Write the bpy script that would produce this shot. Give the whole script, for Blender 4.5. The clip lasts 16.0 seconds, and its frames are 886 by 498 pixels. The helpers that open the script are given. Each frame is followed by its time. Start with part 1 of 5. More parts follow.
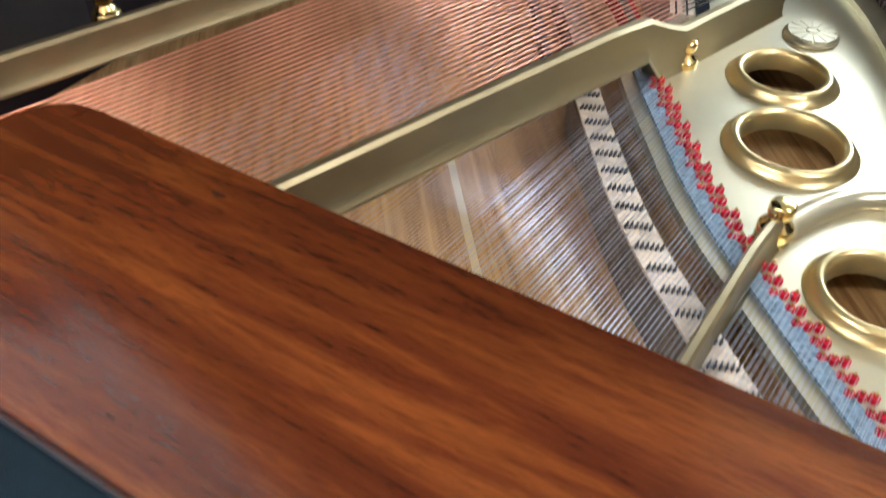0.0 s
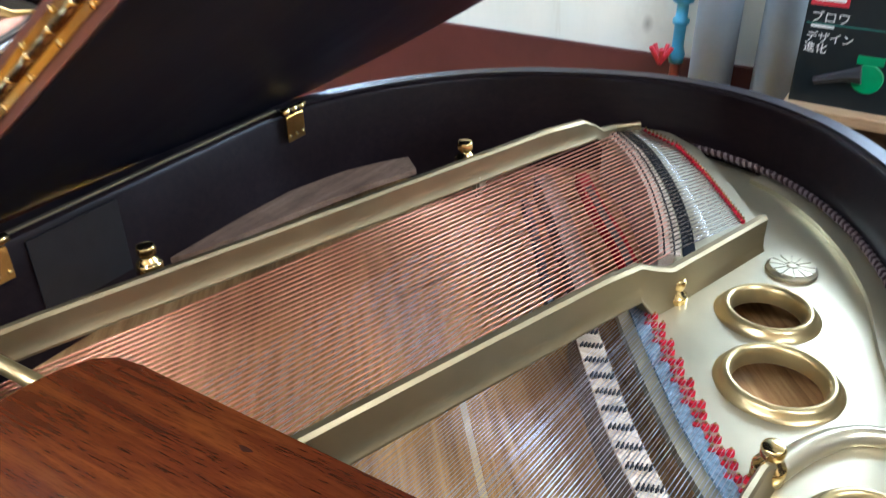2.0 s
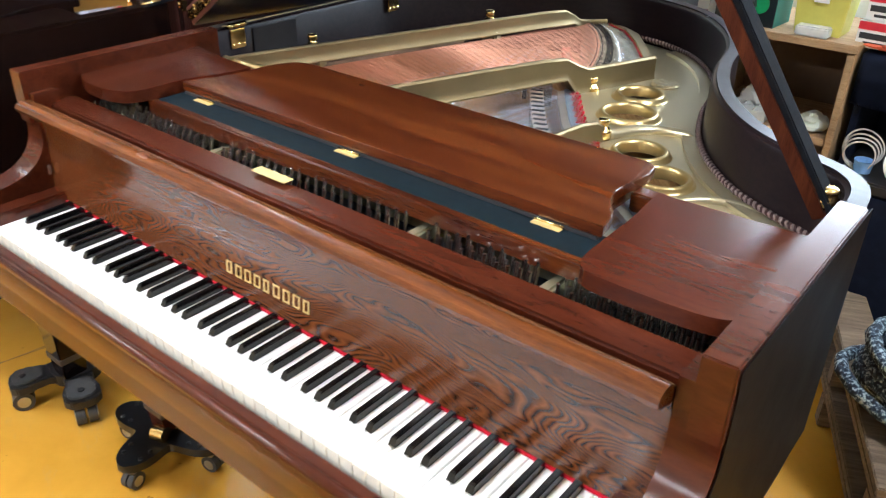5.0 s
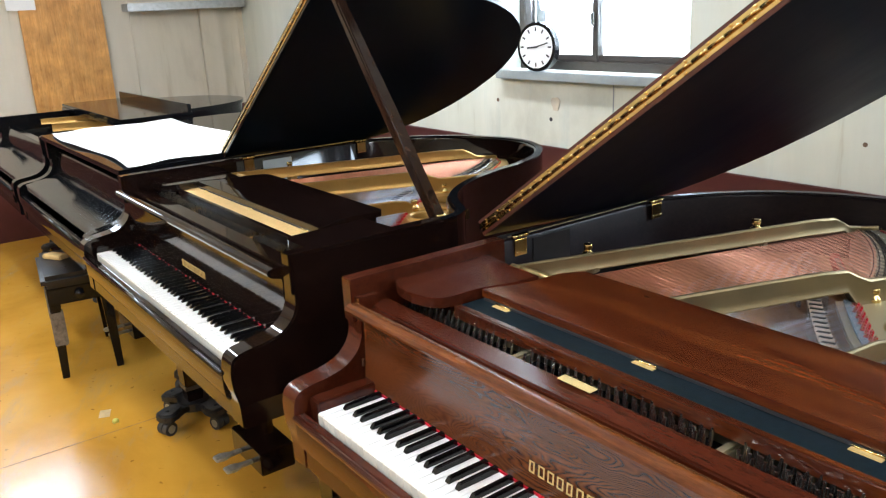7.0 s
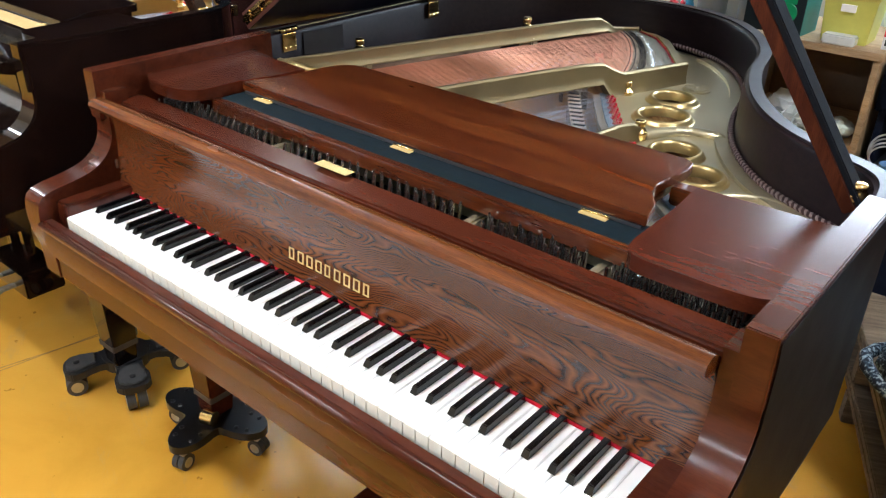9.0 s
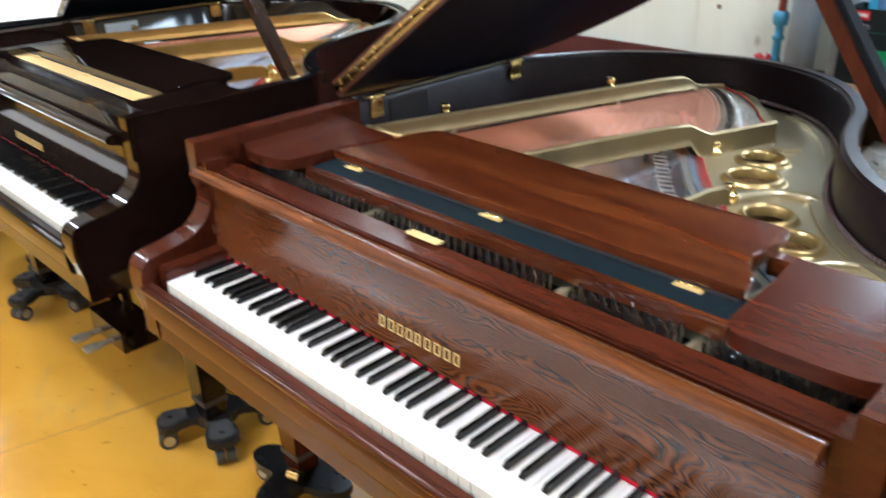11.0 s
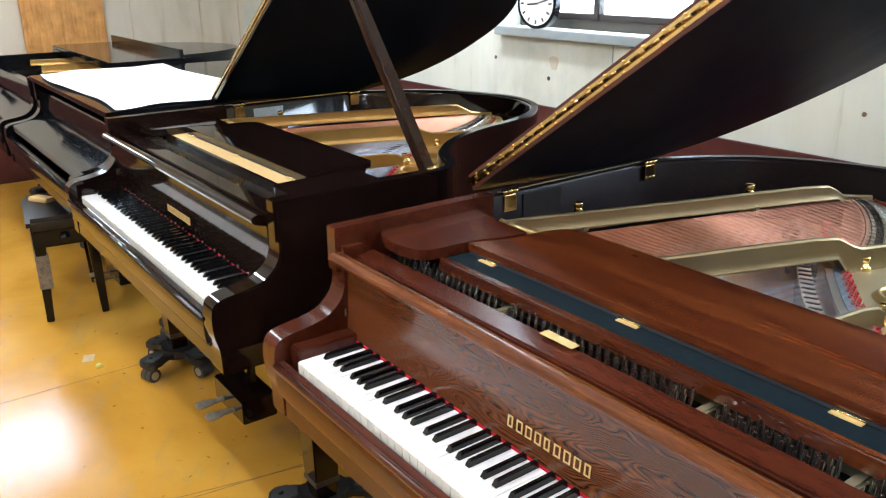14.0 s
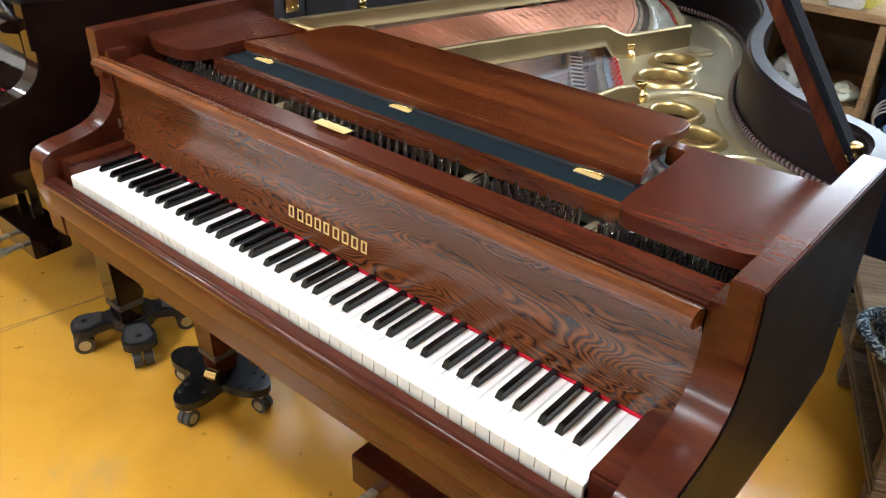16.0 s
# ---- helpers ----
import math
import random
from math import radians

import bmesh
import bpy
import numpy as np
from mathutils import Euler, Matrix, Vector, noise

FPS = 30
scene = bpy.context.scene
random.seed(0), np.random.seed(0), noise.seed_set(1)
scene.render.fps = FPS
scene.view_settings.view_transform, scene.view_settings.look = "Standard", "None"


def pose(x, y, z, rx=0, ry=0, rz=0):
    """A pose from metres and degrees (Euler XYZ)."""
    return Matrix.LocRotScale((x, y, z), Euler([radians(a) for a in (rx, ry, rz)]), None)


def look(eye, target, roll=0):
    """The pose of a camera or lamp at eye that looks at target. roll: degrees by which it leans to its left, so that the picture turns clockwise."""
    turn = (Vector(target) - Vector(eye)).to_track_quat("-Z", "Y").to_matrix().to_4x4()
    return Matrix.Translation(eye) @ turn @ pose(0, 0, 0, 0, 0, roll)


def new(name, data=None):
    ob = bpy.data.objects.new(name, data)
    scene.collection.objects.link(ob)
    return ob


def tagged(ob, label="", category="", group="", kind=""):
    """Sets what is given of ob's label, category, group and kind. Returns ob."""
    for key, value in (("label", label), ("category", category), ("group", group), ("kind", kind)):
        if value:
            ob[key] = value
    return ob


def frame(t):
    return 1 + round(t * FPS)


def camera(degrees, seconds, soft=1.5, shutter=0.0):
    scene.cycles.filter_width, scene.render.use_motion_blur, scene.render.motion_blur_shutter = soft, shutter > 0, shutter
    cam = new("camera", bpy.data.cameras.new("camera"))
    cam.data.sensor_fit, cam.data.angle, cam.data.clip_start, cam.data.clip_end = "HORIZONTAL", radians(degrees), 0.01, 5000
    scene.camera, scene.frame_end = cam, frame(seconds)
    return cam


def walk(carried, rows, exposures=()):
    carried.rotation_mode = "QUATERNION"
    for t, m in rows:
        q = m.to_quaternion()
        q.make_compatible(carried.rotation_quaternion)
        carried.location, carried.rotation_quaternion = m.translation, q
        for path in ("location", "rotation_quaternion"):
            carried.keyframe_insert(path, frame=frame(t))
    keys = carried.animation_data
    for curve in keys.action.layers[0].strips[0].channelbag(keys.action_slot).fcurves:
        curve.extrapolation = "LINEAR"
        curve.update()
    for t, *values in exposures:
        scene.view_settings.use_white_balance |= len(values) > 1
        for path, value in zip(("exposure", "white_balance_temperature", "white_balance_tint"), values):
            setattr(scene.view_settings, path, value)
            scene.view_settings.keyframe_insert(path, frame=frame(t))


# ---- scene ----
cam = camera(57.7, 16.0, soft=1.2, shutter=0.4)
PATH = [
    (0, (0.806, 0.258, 1.379), (0.059, 1.503, 0.003), 0.4),
    (0.5, (0.793, 0.297, 1.404), (-0.028, 1.61, 0.138), -0.8),
    (1, (0.79, 0.304, 1.421), (-0.067, 1.656, 0.222), -1.0),
    (1.5, (0.792, 0.297, 1.434), (-0.087, 1.689, 0.299), -1.1),
    (2, (0.818, 0.246, 1.466), (-0.098, 1.708, 0.456), -0.9),
    (2.5, (0.888, 0.076, 1.508), (-0.056, 1.619, 0.655), -1.0),
    (2.7, (0.895, 0.021, 1.508), (0.003, 1.608, 0.679), -1.1),
    (3, (0.922, -0.027, 1.5), (0.263, 1.66, 0.653), 0.1),
    (3.2, (0.985, -0.04, 1.477), (0.342, 1.633, 0.592), -0.1),
    (3.5, (1.143, -0.064, 1.434), (0.256, 1.45, 0.474), 0.9),
    (3.7, (1.251, -0.101, 1.428), (0.236, 1.282, 0.4), 1.9),
    (5.8, (1.502, -0.678, 1.514), (0.346, 0.689, 0.623), 1.1),
    (6, (1.48, -0.685, 1.526), (0.225, 0.633, 0.696), 0.2),
    (6.2, (1.453, -0.692, 1.547), (0.094, 0.56, 0.781), -0.2),
    (6.5, (1.435, -0.699, 1.572), (-0.067, 0.452, 0.924), -2.0),
    (7, (1.439, -0.688, 1.577), (-0.112, 0.437, 1.002), -2.8),
    (7.3, (1.469, -0.67, 1.552), (-0.008, 0.534, 0.944), -1.6),
    (7.5, (1.496, -0.653, 1.522), (0.107, 0.625, 0.861), 0.0),
    (8, (1.516, -0.619, 1.481), (0.333, 0.748, 0.625), 1.6),
    (8.2, (1.513, -0.619, 1.485), (0.365, 0.752, 0.589), 1.7),
    (10.3, (1.498, -0.628, 1.485), (0.386, 0.712, 0.501), 1.1),
    (10.5, (1.498, -0.627, 1.489), (0.366, 0.706, 0.517), 0.7),
    (11, (1.475, -0.632, 1.525), (0.185, 0.63, 0.663), -1.4),
    (11.2, (1.459, -0.642, 1.541), (0.081, 0.569, 0.744), -1.8),
    (11.5, (1.439, -0.665, 1.553), (-0.035, 0.489, 0.848), -1.1),
    (12, (1.429, -0.683, 1.548), (-0.109, 0.424, 0.909), -0.2),
    (12.5, (1.422, -0.67, 1.545), (-0.11, 0.441, 0.897), -0.3),
    (13, (1.429, -0.671, 1.548), (-0.096, 0.442, 0.888), -0.4),
    (13.5, (1.432, -0.669, 1.547), (-0.095, 0.438, 0.882), -0.4),
    (14, (1.431, -0.664, 1.548), (-0.088, 0.454, 0.882), -0.6),
    (14.5, (1.457, -0.647, 1.53), (0.023, 0.57, 0.848), -0.2),
    (14.7, (1.474, -0.642, 1.519), (0.128, 0.636, 0.775), 0.7),
    (15, (1.499, -0.636, 1.501), (0.261, 0.657, 0.608), 0.8),
    (15.5, (1.528, -0.627, 1.477), (0.391, 0.672, 0.467), 1.0),
    (16, (1.531, -0.627, 1.478), (0.42, 0.68, 0.448), 1.3),
]
BALANCE = [(0, 0.4, 6000, 10), (0.5, 0.28, 5850, 10), (1, 0.48, 5750, 10), (1.5, 0.50, 5550, 10), (2, 0.48, 5400, 10), (2.5, 0.52, 5500, 10), (3, 0.55, 5850, 10), (3.5, 0.5, 6500, 10), (6, 0.36, 5850, 10), (6.5, 0.12, 6250, 10), (7, -0.18, 6150, 10), (7.5, -0.07, 5950, 10), (8.2, 0.08, 5950, 10), (10.3, 0.2, 6200, 10), (11, 0.17, 5900, 10), (11.5, 0.05, 6000, 10), (12.5, -0.04, 6250, 10), (14, -0.02, 6000, 10), (14.5, 0.04, 5750, 10), (15, 0.08, 5950, 10), (16, 0.17, 6200, 10)]
walk(cam, [(t, look(eye, target, roll)) for t, eye, target, roll in PATH], BALANCE)

# ---- world and light ----
world = bpy.data.worlds.new("world")
scene.world = world
world.use_nodes = True
wn = world.node_tree
sky = wn.nodes.new("ShaderNodeTexSky")
sky.sky_type = "NISHITA"
sky.sun_disc = False
sky.sun_elevation = radians(40)
sky.sun_rotation = radians(20)
wn.nodes["Background"].inputs["Strength"].default_value = 0.12
wn.links.new(sky.outputs["Color"], wn.nodes["Background"].inputs["Color"])


def area_lamp(name, eye, target, sx, sy, watts, colour):
    lamp = bpy.data.lights.new(name, "AREA")
    lamp.shape, lamp.size, lamp.size_y = "RECTANGLE", sx, sy
    lamp.energy, lamp.color = watts, colour
    ob = new(name, lamp)
    ob.matrix_world = look(eye, target)
    return ob


WALL_Y, LEFT_X, RIGHT_X, BACK_Y, CEIL = 2.25, -5.4, 3.6, -3.6, 2.75
DAY = (0.74, 0.88, 1.0)
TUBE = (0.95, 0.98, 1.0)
area_lamp("window_daylight", (-1.33, WALL_Y + 0.06, 1.88), (-1.33, 0, 1.2), 1.0, 1.1, 56, DAY)
area_lamp("window_daylight", (1.32, WALL_Y + 0.06, 1.54), (1.25, 0, 0.9), 1.2, 0.34, 28, DAY)
area_lamp("window_daylight", (LEFT_X - 0.03, -0.28, 2.3), (-1.5, -0.28, 0.6), 1.2, 0.5, 28, DAY)
# Out of view: the last follows the desk sheen, others are added for general light.
ASSUMED_LAMPS = ((-3.3, -0.3), (0.2, -0.7), (-2.6, -2.3), (0.3, -2.5), (2.2, 0.7), (-1.95, 1.62))
for cx, cy in ASSUMED_LAMPS:
    area_lamp("assumed_lamp_light", (cx, cy, CEIL - 0.12), (cx, cy, 0), 1.2, 0.16, 43, TUBE)

# ---- materials ----


def material(name):
    m = bpy.data.materials.new(name)
    m.use_nodes = True
    return m, m.node_tree.nodes, m.node_tree.links, m.node_tree.nodes["Principled BSDF"]


def set_in(node, **values):
    for key, value in values.items():
        node.inputs[key.replace("_", " ")].default_value = value


def ramp(nodes, stops):
    r = nodes.new("ShaderNodeValToRGB")
    els = r.color_ramp.elements
    while len(els) < len(stops):
        els.new(0.5)
    for el, (at, colour) in zip(els, stops):
        el.position, el.color = at, (*colour, 1)
    return r


def mapped(nodes, links, scale, rot=(0, 0, 0)):
    tc, mp = nodes.new("ShaderNodeTexCoord"), nodes.new("ShaderNodeMapping")
    mp.inputs["Scale"].default_value = scale
    if any(rot):
        turn = nodes.new("ShaderNodeMapping")
        turn.inputs["Rotation"].default_value = rot
        links.new(tc.outputs["Object"], turn.inputs["Vector"])
        links.new(turn.outputs["Vector"], mp.inputs["Vector"])
    else:
        links.new(tc.outputs["Object"], mp.inputs["Vector"])
    return mp.outputs["Vector"]


def noise_tex(nodes, links, vec, scale, detail=6, rough=0.6, dist=0.0):
    n = nodes.new("ShaderNodeTexNoise")
    set_in(n, Scale=scale, Detail=detail, Roughness=rough, Distortion=dist)
    links.new(vec, n.inputs["Vector"])
    return n.outputs["Fac"]


def bump_from(nodes, links, fac, bsdf, strength, dist=0.002):
    b = nodes.new("ShaderNodeBump")
    set_in(b, Strength=strength, Distance=dist)
    links.new(fac, b.inputs["Height"])
    links.new(b.outputs["Normal"], bsdf.inputs["Normal"])


def wood(name, dark, mid, light, rough=0.3, stretch=(1.2, 22, 22), scale=4.0, coat=0.3, bump=0.08, rot=(0, 0, 0), dist=0.6, spec=0.4, pore=0.55, pore_at=0.36):
    m, nodes, links, bsdf = material(name)
    vec = mapped(nodes, links, stretch, rot)
    fac = noise_tex(nodes, links, vec, scale, 8, 0.62, dist)
    r = ramp(nodes, [(0.28, dark), (0.5, mid), (0.72, light)])
    links.new(fac, r.inputs["Fac"])
    broad = noise_tex(nodes, links, mapped(nodes, links, (2, 6, 6), rot), 1.3, 3)
    mix = nodes.new("ShaderNodeMix")
    mix.data_type, mix.blend_type = "RGBA", "MULTIPLY"
    br = ramp(nodes, [(0.3, (0.62, 0.58, 0.55)), (0.7, (1.15, 1.12, 1.1))])
    links.new(broad, br.inputs["Fac"])
    mix.inputs["Factor"].default_value = 0.8
    links.new(r.outputs["Color"], mix.inputs["A"])
    links.new(br.outputs["Color"], mix.inputs["B"])
    pores = noise_tex(nodes, links, mapped(nodes, links, tuple(v * (6 if v < 5 else 9) for v in stretch), rot), scale * 1.6, 3, 0.6)
    pr = ramp(nodes, [(pore_at, (0.40, 0.34, 0.30)), (pore_at + 0.1, (1, 1, 1))])
    links.new(pores, pr.inputs["Fac"])
    mix2 = nodes.new("ShaderNodeMix")
    mix2.data_type, mix2.blend_type = "RGBA", "MULTIPLY"
    mix2.inputs["Factor"].default_value = pore
    links.new(mix.outputs["Result"], mix2.inputs["A"])
    links.new(pr.outputs["Color"], mix2.inputs["B"])
    links.new(mix2.outputs["Result"], bsdf.inputs["Base Color"])
    rr = nodes.new("ShaderNodeMapRange")
    set_in(rr, To_Min=rough * 0.8, To_Max=rough * 1.3)
    links.new(broad, rr.inputs["Value"])
    links.new(rr.outputs["Result"], bsdf.inputs["Roughness"])
    bsdf.inputs["Coat Weight"].default_value = coat
    bsdf.inputs["Coat Roughness"].default_value = rough * 0.5
    bsdf.inputs["Specular IOR Level"].default_value = spec
    bump_from(nodes, links, fac, bsdf, bump)
    return m


def oak(name):
    """Flat-sawn veneer: long contour lines of grain, broken by fine pores, fading in broad patches."""
    m, nodes, links, bsdf = material(name)

    def maths(op, a, b):
        n = nodes.new("ShaderNodeMath")
        n.operation = op
        for i, v in enumerate((a, b)):
            if isinstance(v, float):
                n.inputs[i].default_value = v
            else:
                links.new(v, n.inputs[i])
        return n.outputs[0]
    warp = noise_tex(nodes, links, mapped(nodes, links, (0.75, 1.0, 3.4)), 2.6, 3, 0.42, 0.35)
    lines = maths("PINGPONG", maths("MULTIPLY", warp, 78.0), 0.5)
    fine = noise_tex(nodes, links, mapped(nodes, links, (14, 60, 190)), 3.0, 4, 0.7)
    body = maths("ADD", lines, maths("MULTIPLY", fine, 0.6))
    r = ramp(nodes, [(0.34, (0.015, 0.0048, 0.0022)), (0.52, (0.086, 0.0260, 0.0076)), (0.85, (0.166, 0.051, 0.0130))])
    links.new(body, r.inputs["Fac"])
    patch = noise_tex(nodes, links, mapped(nodes, links, (1.0, 1.0, 2.0)), 2.1, 3, 0.5)
    pr = ramp(nodes, [(0.30, (0.45, 0.45, 0.45)), (0.48, (0.95, 0.95, 0.95))])
    links.new(patch, pr.inputs["Fac"])
    axes = nodes.new("ShaderNodeSeparateXYZ")
    links.new(mapped(nodes, links, (1, 1, 1)), axes.inputs[0])
    along_x = nodes.new("ShaderNodeMapRange")
    set_in(along_x, From_Min=0.05, From_Max=0.75, To_Min=0.12, To_Max=1.0)
    links.new(axes.outputs["X"], along_x.inputs["Value"])
    mix = nodes.new("ShaderNodeMix")
    mix.data_type = "RGBA"
    mix.inputs["A"].default_value = (0.105, 0.030, 0.0095, 1)
    links.new(maths("MULTIPLY", pr.outputs["Color"], along_x.outputs["Result"]), mix.inputs["Factor"])
    links.new(r.outputs["Color"], mix.inputs["B"])
    links.new(mix.outputs["Result"], bsdf.inputs["Base Color"])
    set_in(bsdf, Roughness=0.24, Specular_IOR_Level=0.4)
    bsdf.inputs["Coat Weight"].default_value = 0.3
    bsdf.inputs["Coat Roughness"].default_value = 0.11
    bump_from(nodes, links, body, bsdf, 0.05)
    return m


def metal(name, colour, rough, vary=0.35, metallic=1.0, scale=30.0, bump=0.03):
    m, nodes, links, bsdf = material(name)
    fac = noise_tex(nodes, links, mapped(nodes, links, (1, 1, 1)), scale, 5)
    r = ramp(nodes, [(0.3, tuple(c * (1 - vary) for c in colour)), (0.65, colour)])
    links.new(fac, r.inputs["Fac"])
    links.new(r.outputs["Color"], bsdf.inputs["Base Color"])
    rr = nodes.new("ShaderNodeMapRange")
    set_in(rr, To_Min=rough * 0.75, To_Max=rough * 1.35)
    links.new(fac, rr.inputs["Value"])
    links.new(rr.outputs["Result"], bsdf.inputs["Roughness"])
    bsdf.inputs["Metallic"].default_value = metallic
    bump_from(nodes, links, fac, bsdf, bump)
    return m


def paint(name, colour, rough=0.5, vary=0.15, scale=8.0, bump=0.05, coat=0.0, spec=0.5):
    m, nodes, links, bsdf = material(name)
    vec = mapped(nodes, links, (1, 1, 1))
    fac = noise_tex(nodes, links, vec, scale, 7, 0.65)
    r = ramp(nodes, [(0.3, tuple(c * (1 - vary) for c in colour)), (0.7, tuple(min(1, c * (1 + vary * 0.5)) for c in colour))])
    links.new(fac, r.inputs["Fac"])
    links.new(r.outputs["Color"], bsdf.inputs["Base Color"])
    set_in(bsdf, Roughness=rough)
    bsdf.inputs["Coat Weight"].default_value = coat
    bsdf.inputs["Coat Roughness"].default_value = 0.05
    bsdf.inputs["Specular IOR Level"].default_value = spec
    bump_from(nodes, links, noise_tex(nodes, links, vec, scale * 9, 4), bsdf, bump)
    return m


def concrete(name, base, stain, scale=1.6):
    m, nodes, links, bsdf = material(name)
    vec = mapped(nodes, links, (1, 1, 0.6))
    big = noise_tex(nodes, links, vec, scale, 8, 0.65, 0.4)
    r = ramp(nodes, [(0.25, stain), (0.48, base), (0.8, tuple(min(1, c * 1.12) for c in base))])
    links.new(big, r.inputs["Fac"])
    v = nodes.new("ShaderNodeTexVoronoi")
    v.inputs["Scale"].default_value = 3.3
    links.new(vec, v.inputs["Vector"])
    pr = ramp(nodes, [(0.0, (0.35, 0.34, 0.32)), (0.055, (1, 1, 1))])
    links.new(v.outputs["Distance"], pr.inputs["Fac"])
    mix = nodes.new("ShaderNodeMix")
    mix.data_type, mix.blend_type = "RGBA", "MULTIPLY"
    mix.inputs["Factor"].default_value = 0.75
    links.new(r.outputs["Color"], mix.inputs["A"])
    links.new(pr.outputs["Color"], mix.inputs["B"])
    streak = noise_tex(nodes, links, mapped(nodes, links, (4.5, 4.5, 0.45)), 1.4, 6, 0.62, 0.2)
    sr = ramp(nodes, [(0.30, (0.74, 0.70, 0.62)), (0.38, (0.96, 0.97, 0.95)), (0.60, (1.04, 1.04, 1.04)), (0.72, (0.90, 0.95, 0.97))])
    links.new(streak, sr.inputs["Fac"])
    mix3 = nodes.new("ShaderNodeMix")
    mix3.data_type, mix3.blend_type = "RGBA", "MULTIPLY"
    mix3.inputs["Factor"].default_value = 0.8
    links.new(mix.outputs["Result"], mix3.inputs["A"])
    links.new(sr.outputs["Color"], mix3.inputs["B"])
    links.new(mix3.outputs["Result"], bsdf.inputs["Base Color"])
    set_in(bsdf, Roughness=0.75)
    bump_from(nodes, links, noise_tex(nodes, links, vec, 14, 8, 0.7), bsdf, 0.25, 0.004)
    return m


def floor_paint(name):
    m, nodes, links, bsdf = material(name)
    vec = mapped(nodes, links, (1, 1, 1))
    big = noise_tex(nodes, links, vec, 1.1, 8, 0.6, 0.5)
    r = ramp(nodes, [(0.3, (0.46, 0.225, 0.024)), (0.5, (0.62, 0.315, 0.038)), (0.75, (0.70, 0.39, 0.065))])
    links.new(big, r.inputs["Fac"])
    worn = noise_tex(nodes, links, mapped(nodes, links, (0.7, 2.2, 1), (0, 0, 0.5)), 2.4, 10, 0.72, 0.2)
    wr = ramp(nodes, [(0.545, (0, 0, 0)), (0.70, (0.55, 0.55, 0.55))])
    links.new(worn, wr.inputs["Fac"])
    mix = nodes.new("ShaderNodeMix")
    mix.data_type = "RGBA"
    mix.inputs["B"].default_value = (0.36, 0.27, 0.14, 1)
    links.new(wr.outputs["Color"], mix.inputs["Factor"])
    links.new(r.outputs["Color"], mix.inputs["A"])
    dots = noise_tex(nodes, links, vec, 26, 3, 0.5)
    dr = ramp(nodes, [(0.275, (0.25, 0.2, 0.15)), (0.31, (1, 1, 1))])
    links.new(dots, dr.inputs["Fac"])
    mix2 = nodes.new("ShaderNodeMix")
    mix2.data_type, mix2.blend_type = "RGBA", "MULTIPLY"
    mix2.inputs["Factor"].default_value = 0.6
    links.new(mix.outputs["Result"], mix2.inputs["A"])
    links.new(dr.outputs["Color"], mix2.inputs["B"])
    links.new(mix2.outputs["Result"], bsdf.inputs["Base Color"])
    rr = nodes.new("ShaderNodeMapRange")
    set_in(rr, From_Min=0.3, From_Max=0.75, To_Min=0.09, To_Max=0.30)
    links.new(worn, rr.inputs["Value"])
    links.new(rr.outputs["Result"], bsdf.inputs["Roughness"])
    bump_from(nodes, links, big, bsdf, 0.05, 0.01)
    return m


def glowing(name, colour, strength):
    m, nodes, links, bsdf = material(name)
    set_in(bsdf, Base_Color=(*colour, 1), Emission_Color=(*colour, 1), Emission_Strength=strength)
    return m


def glass(name, colour=(1, 1, 1), rough=0.0):
    m, nodes, links, bsdf = material(name)
    set_in(bsdf, Base_Color=(*colour, 1), Roughness=rough, Transmission_Weight=1.0, IOR=1.45)
    return m


M_CASE = wood("mahogany_satin", (0.043, 0.0093, 0.0044), (0.064, 0.0140, 0.0061), (0.086, 0.0205, 0.0083), 0.22, (2.2, 13, 13), coat=0.08, spec=0.26, bump=0.0, pore=0.28, pore_at=0.37)
M_PROP = wood("prop_mahogany", (0.030, 0.007, 0.004), (0.060, 0.015, 0.007), (0.095, 0.026, 0.010), 0.5, (14, 14, 1.4), 4, 0.0, spec=0.1)
M_NOSE = wood("oak_nose_rail", (0.072, 0.019, 0.0055), (0.135, 0.040, 0.010), (0.21, 0.070, 0.016), 0.25, (1.6, 30, 30), 4.0, 0.12, 0.02, spec=0.28, pore=0.6, pore_at=0.40)
M_DOLLY = paint("black_gloss_board", (0.008, 0.008, 0.009), 0.28, 0.3, 30, 0.05, spec=0.4)
M_DESK = wood("mahogany_desk", (0.042, 0.0086, 0.0035), (0.081, 0.0180, 0.0050), (0.146, 0.040, 0.0088), 0.22, (1.3, 15, 12), 3.2, 0.4, dist=0.5, pore=0.5, pore_at=0.38, bump=0.0)
M_OAK = oak("fallboard_veneer")
M_DARK = wood("dark_case_wood", (0.009, 0.0062, 0.0085), (0.014, 0.0088, 0.0105), (0.019, 0.0115, 0.0120), 0.32, coat=0.0, spec=0.13)
M_UNDER = wood("dark_lid_underside", (0.0045, 0.0050, 0.012), (0.0060, 0.0064, 0.0155), (0.0080, 0.0082, 0.019), 0.33, coat=0.0, spec=0.06)
M_RIMTOP = wood("satin_dark_edge", (0.013, 0.010, 0.012), (0.020, 0.015, 0.018), (0.028, 0.020, 0.024), 0.42, coat=0.0, spec=0.3)
M_EDGE = wood("lid_edge_wood", (0.05, 0.014, 0.010), (0.085, 0.024, 0.016), (0.12, 0.036, 0.022), 0.35)
M_P2 = wood("dark_walnut_gloss", (0.005, 0.003, 0.003), (0.010, 0.005, 0.004), (0.020, 0.009, 0.007), 0.06, (1.0, 18, 18), 4, 0.15, 0.008, spec=0.42)
M_PROP2 = wood("prop_walnut", (0.010, 0.0045, 0.003), (0.022, 0.010, 0.006), (0.042, 0.019, 0.010), 0.16, (14, 14, 1.4), 4, 0.2, spec=0.4)
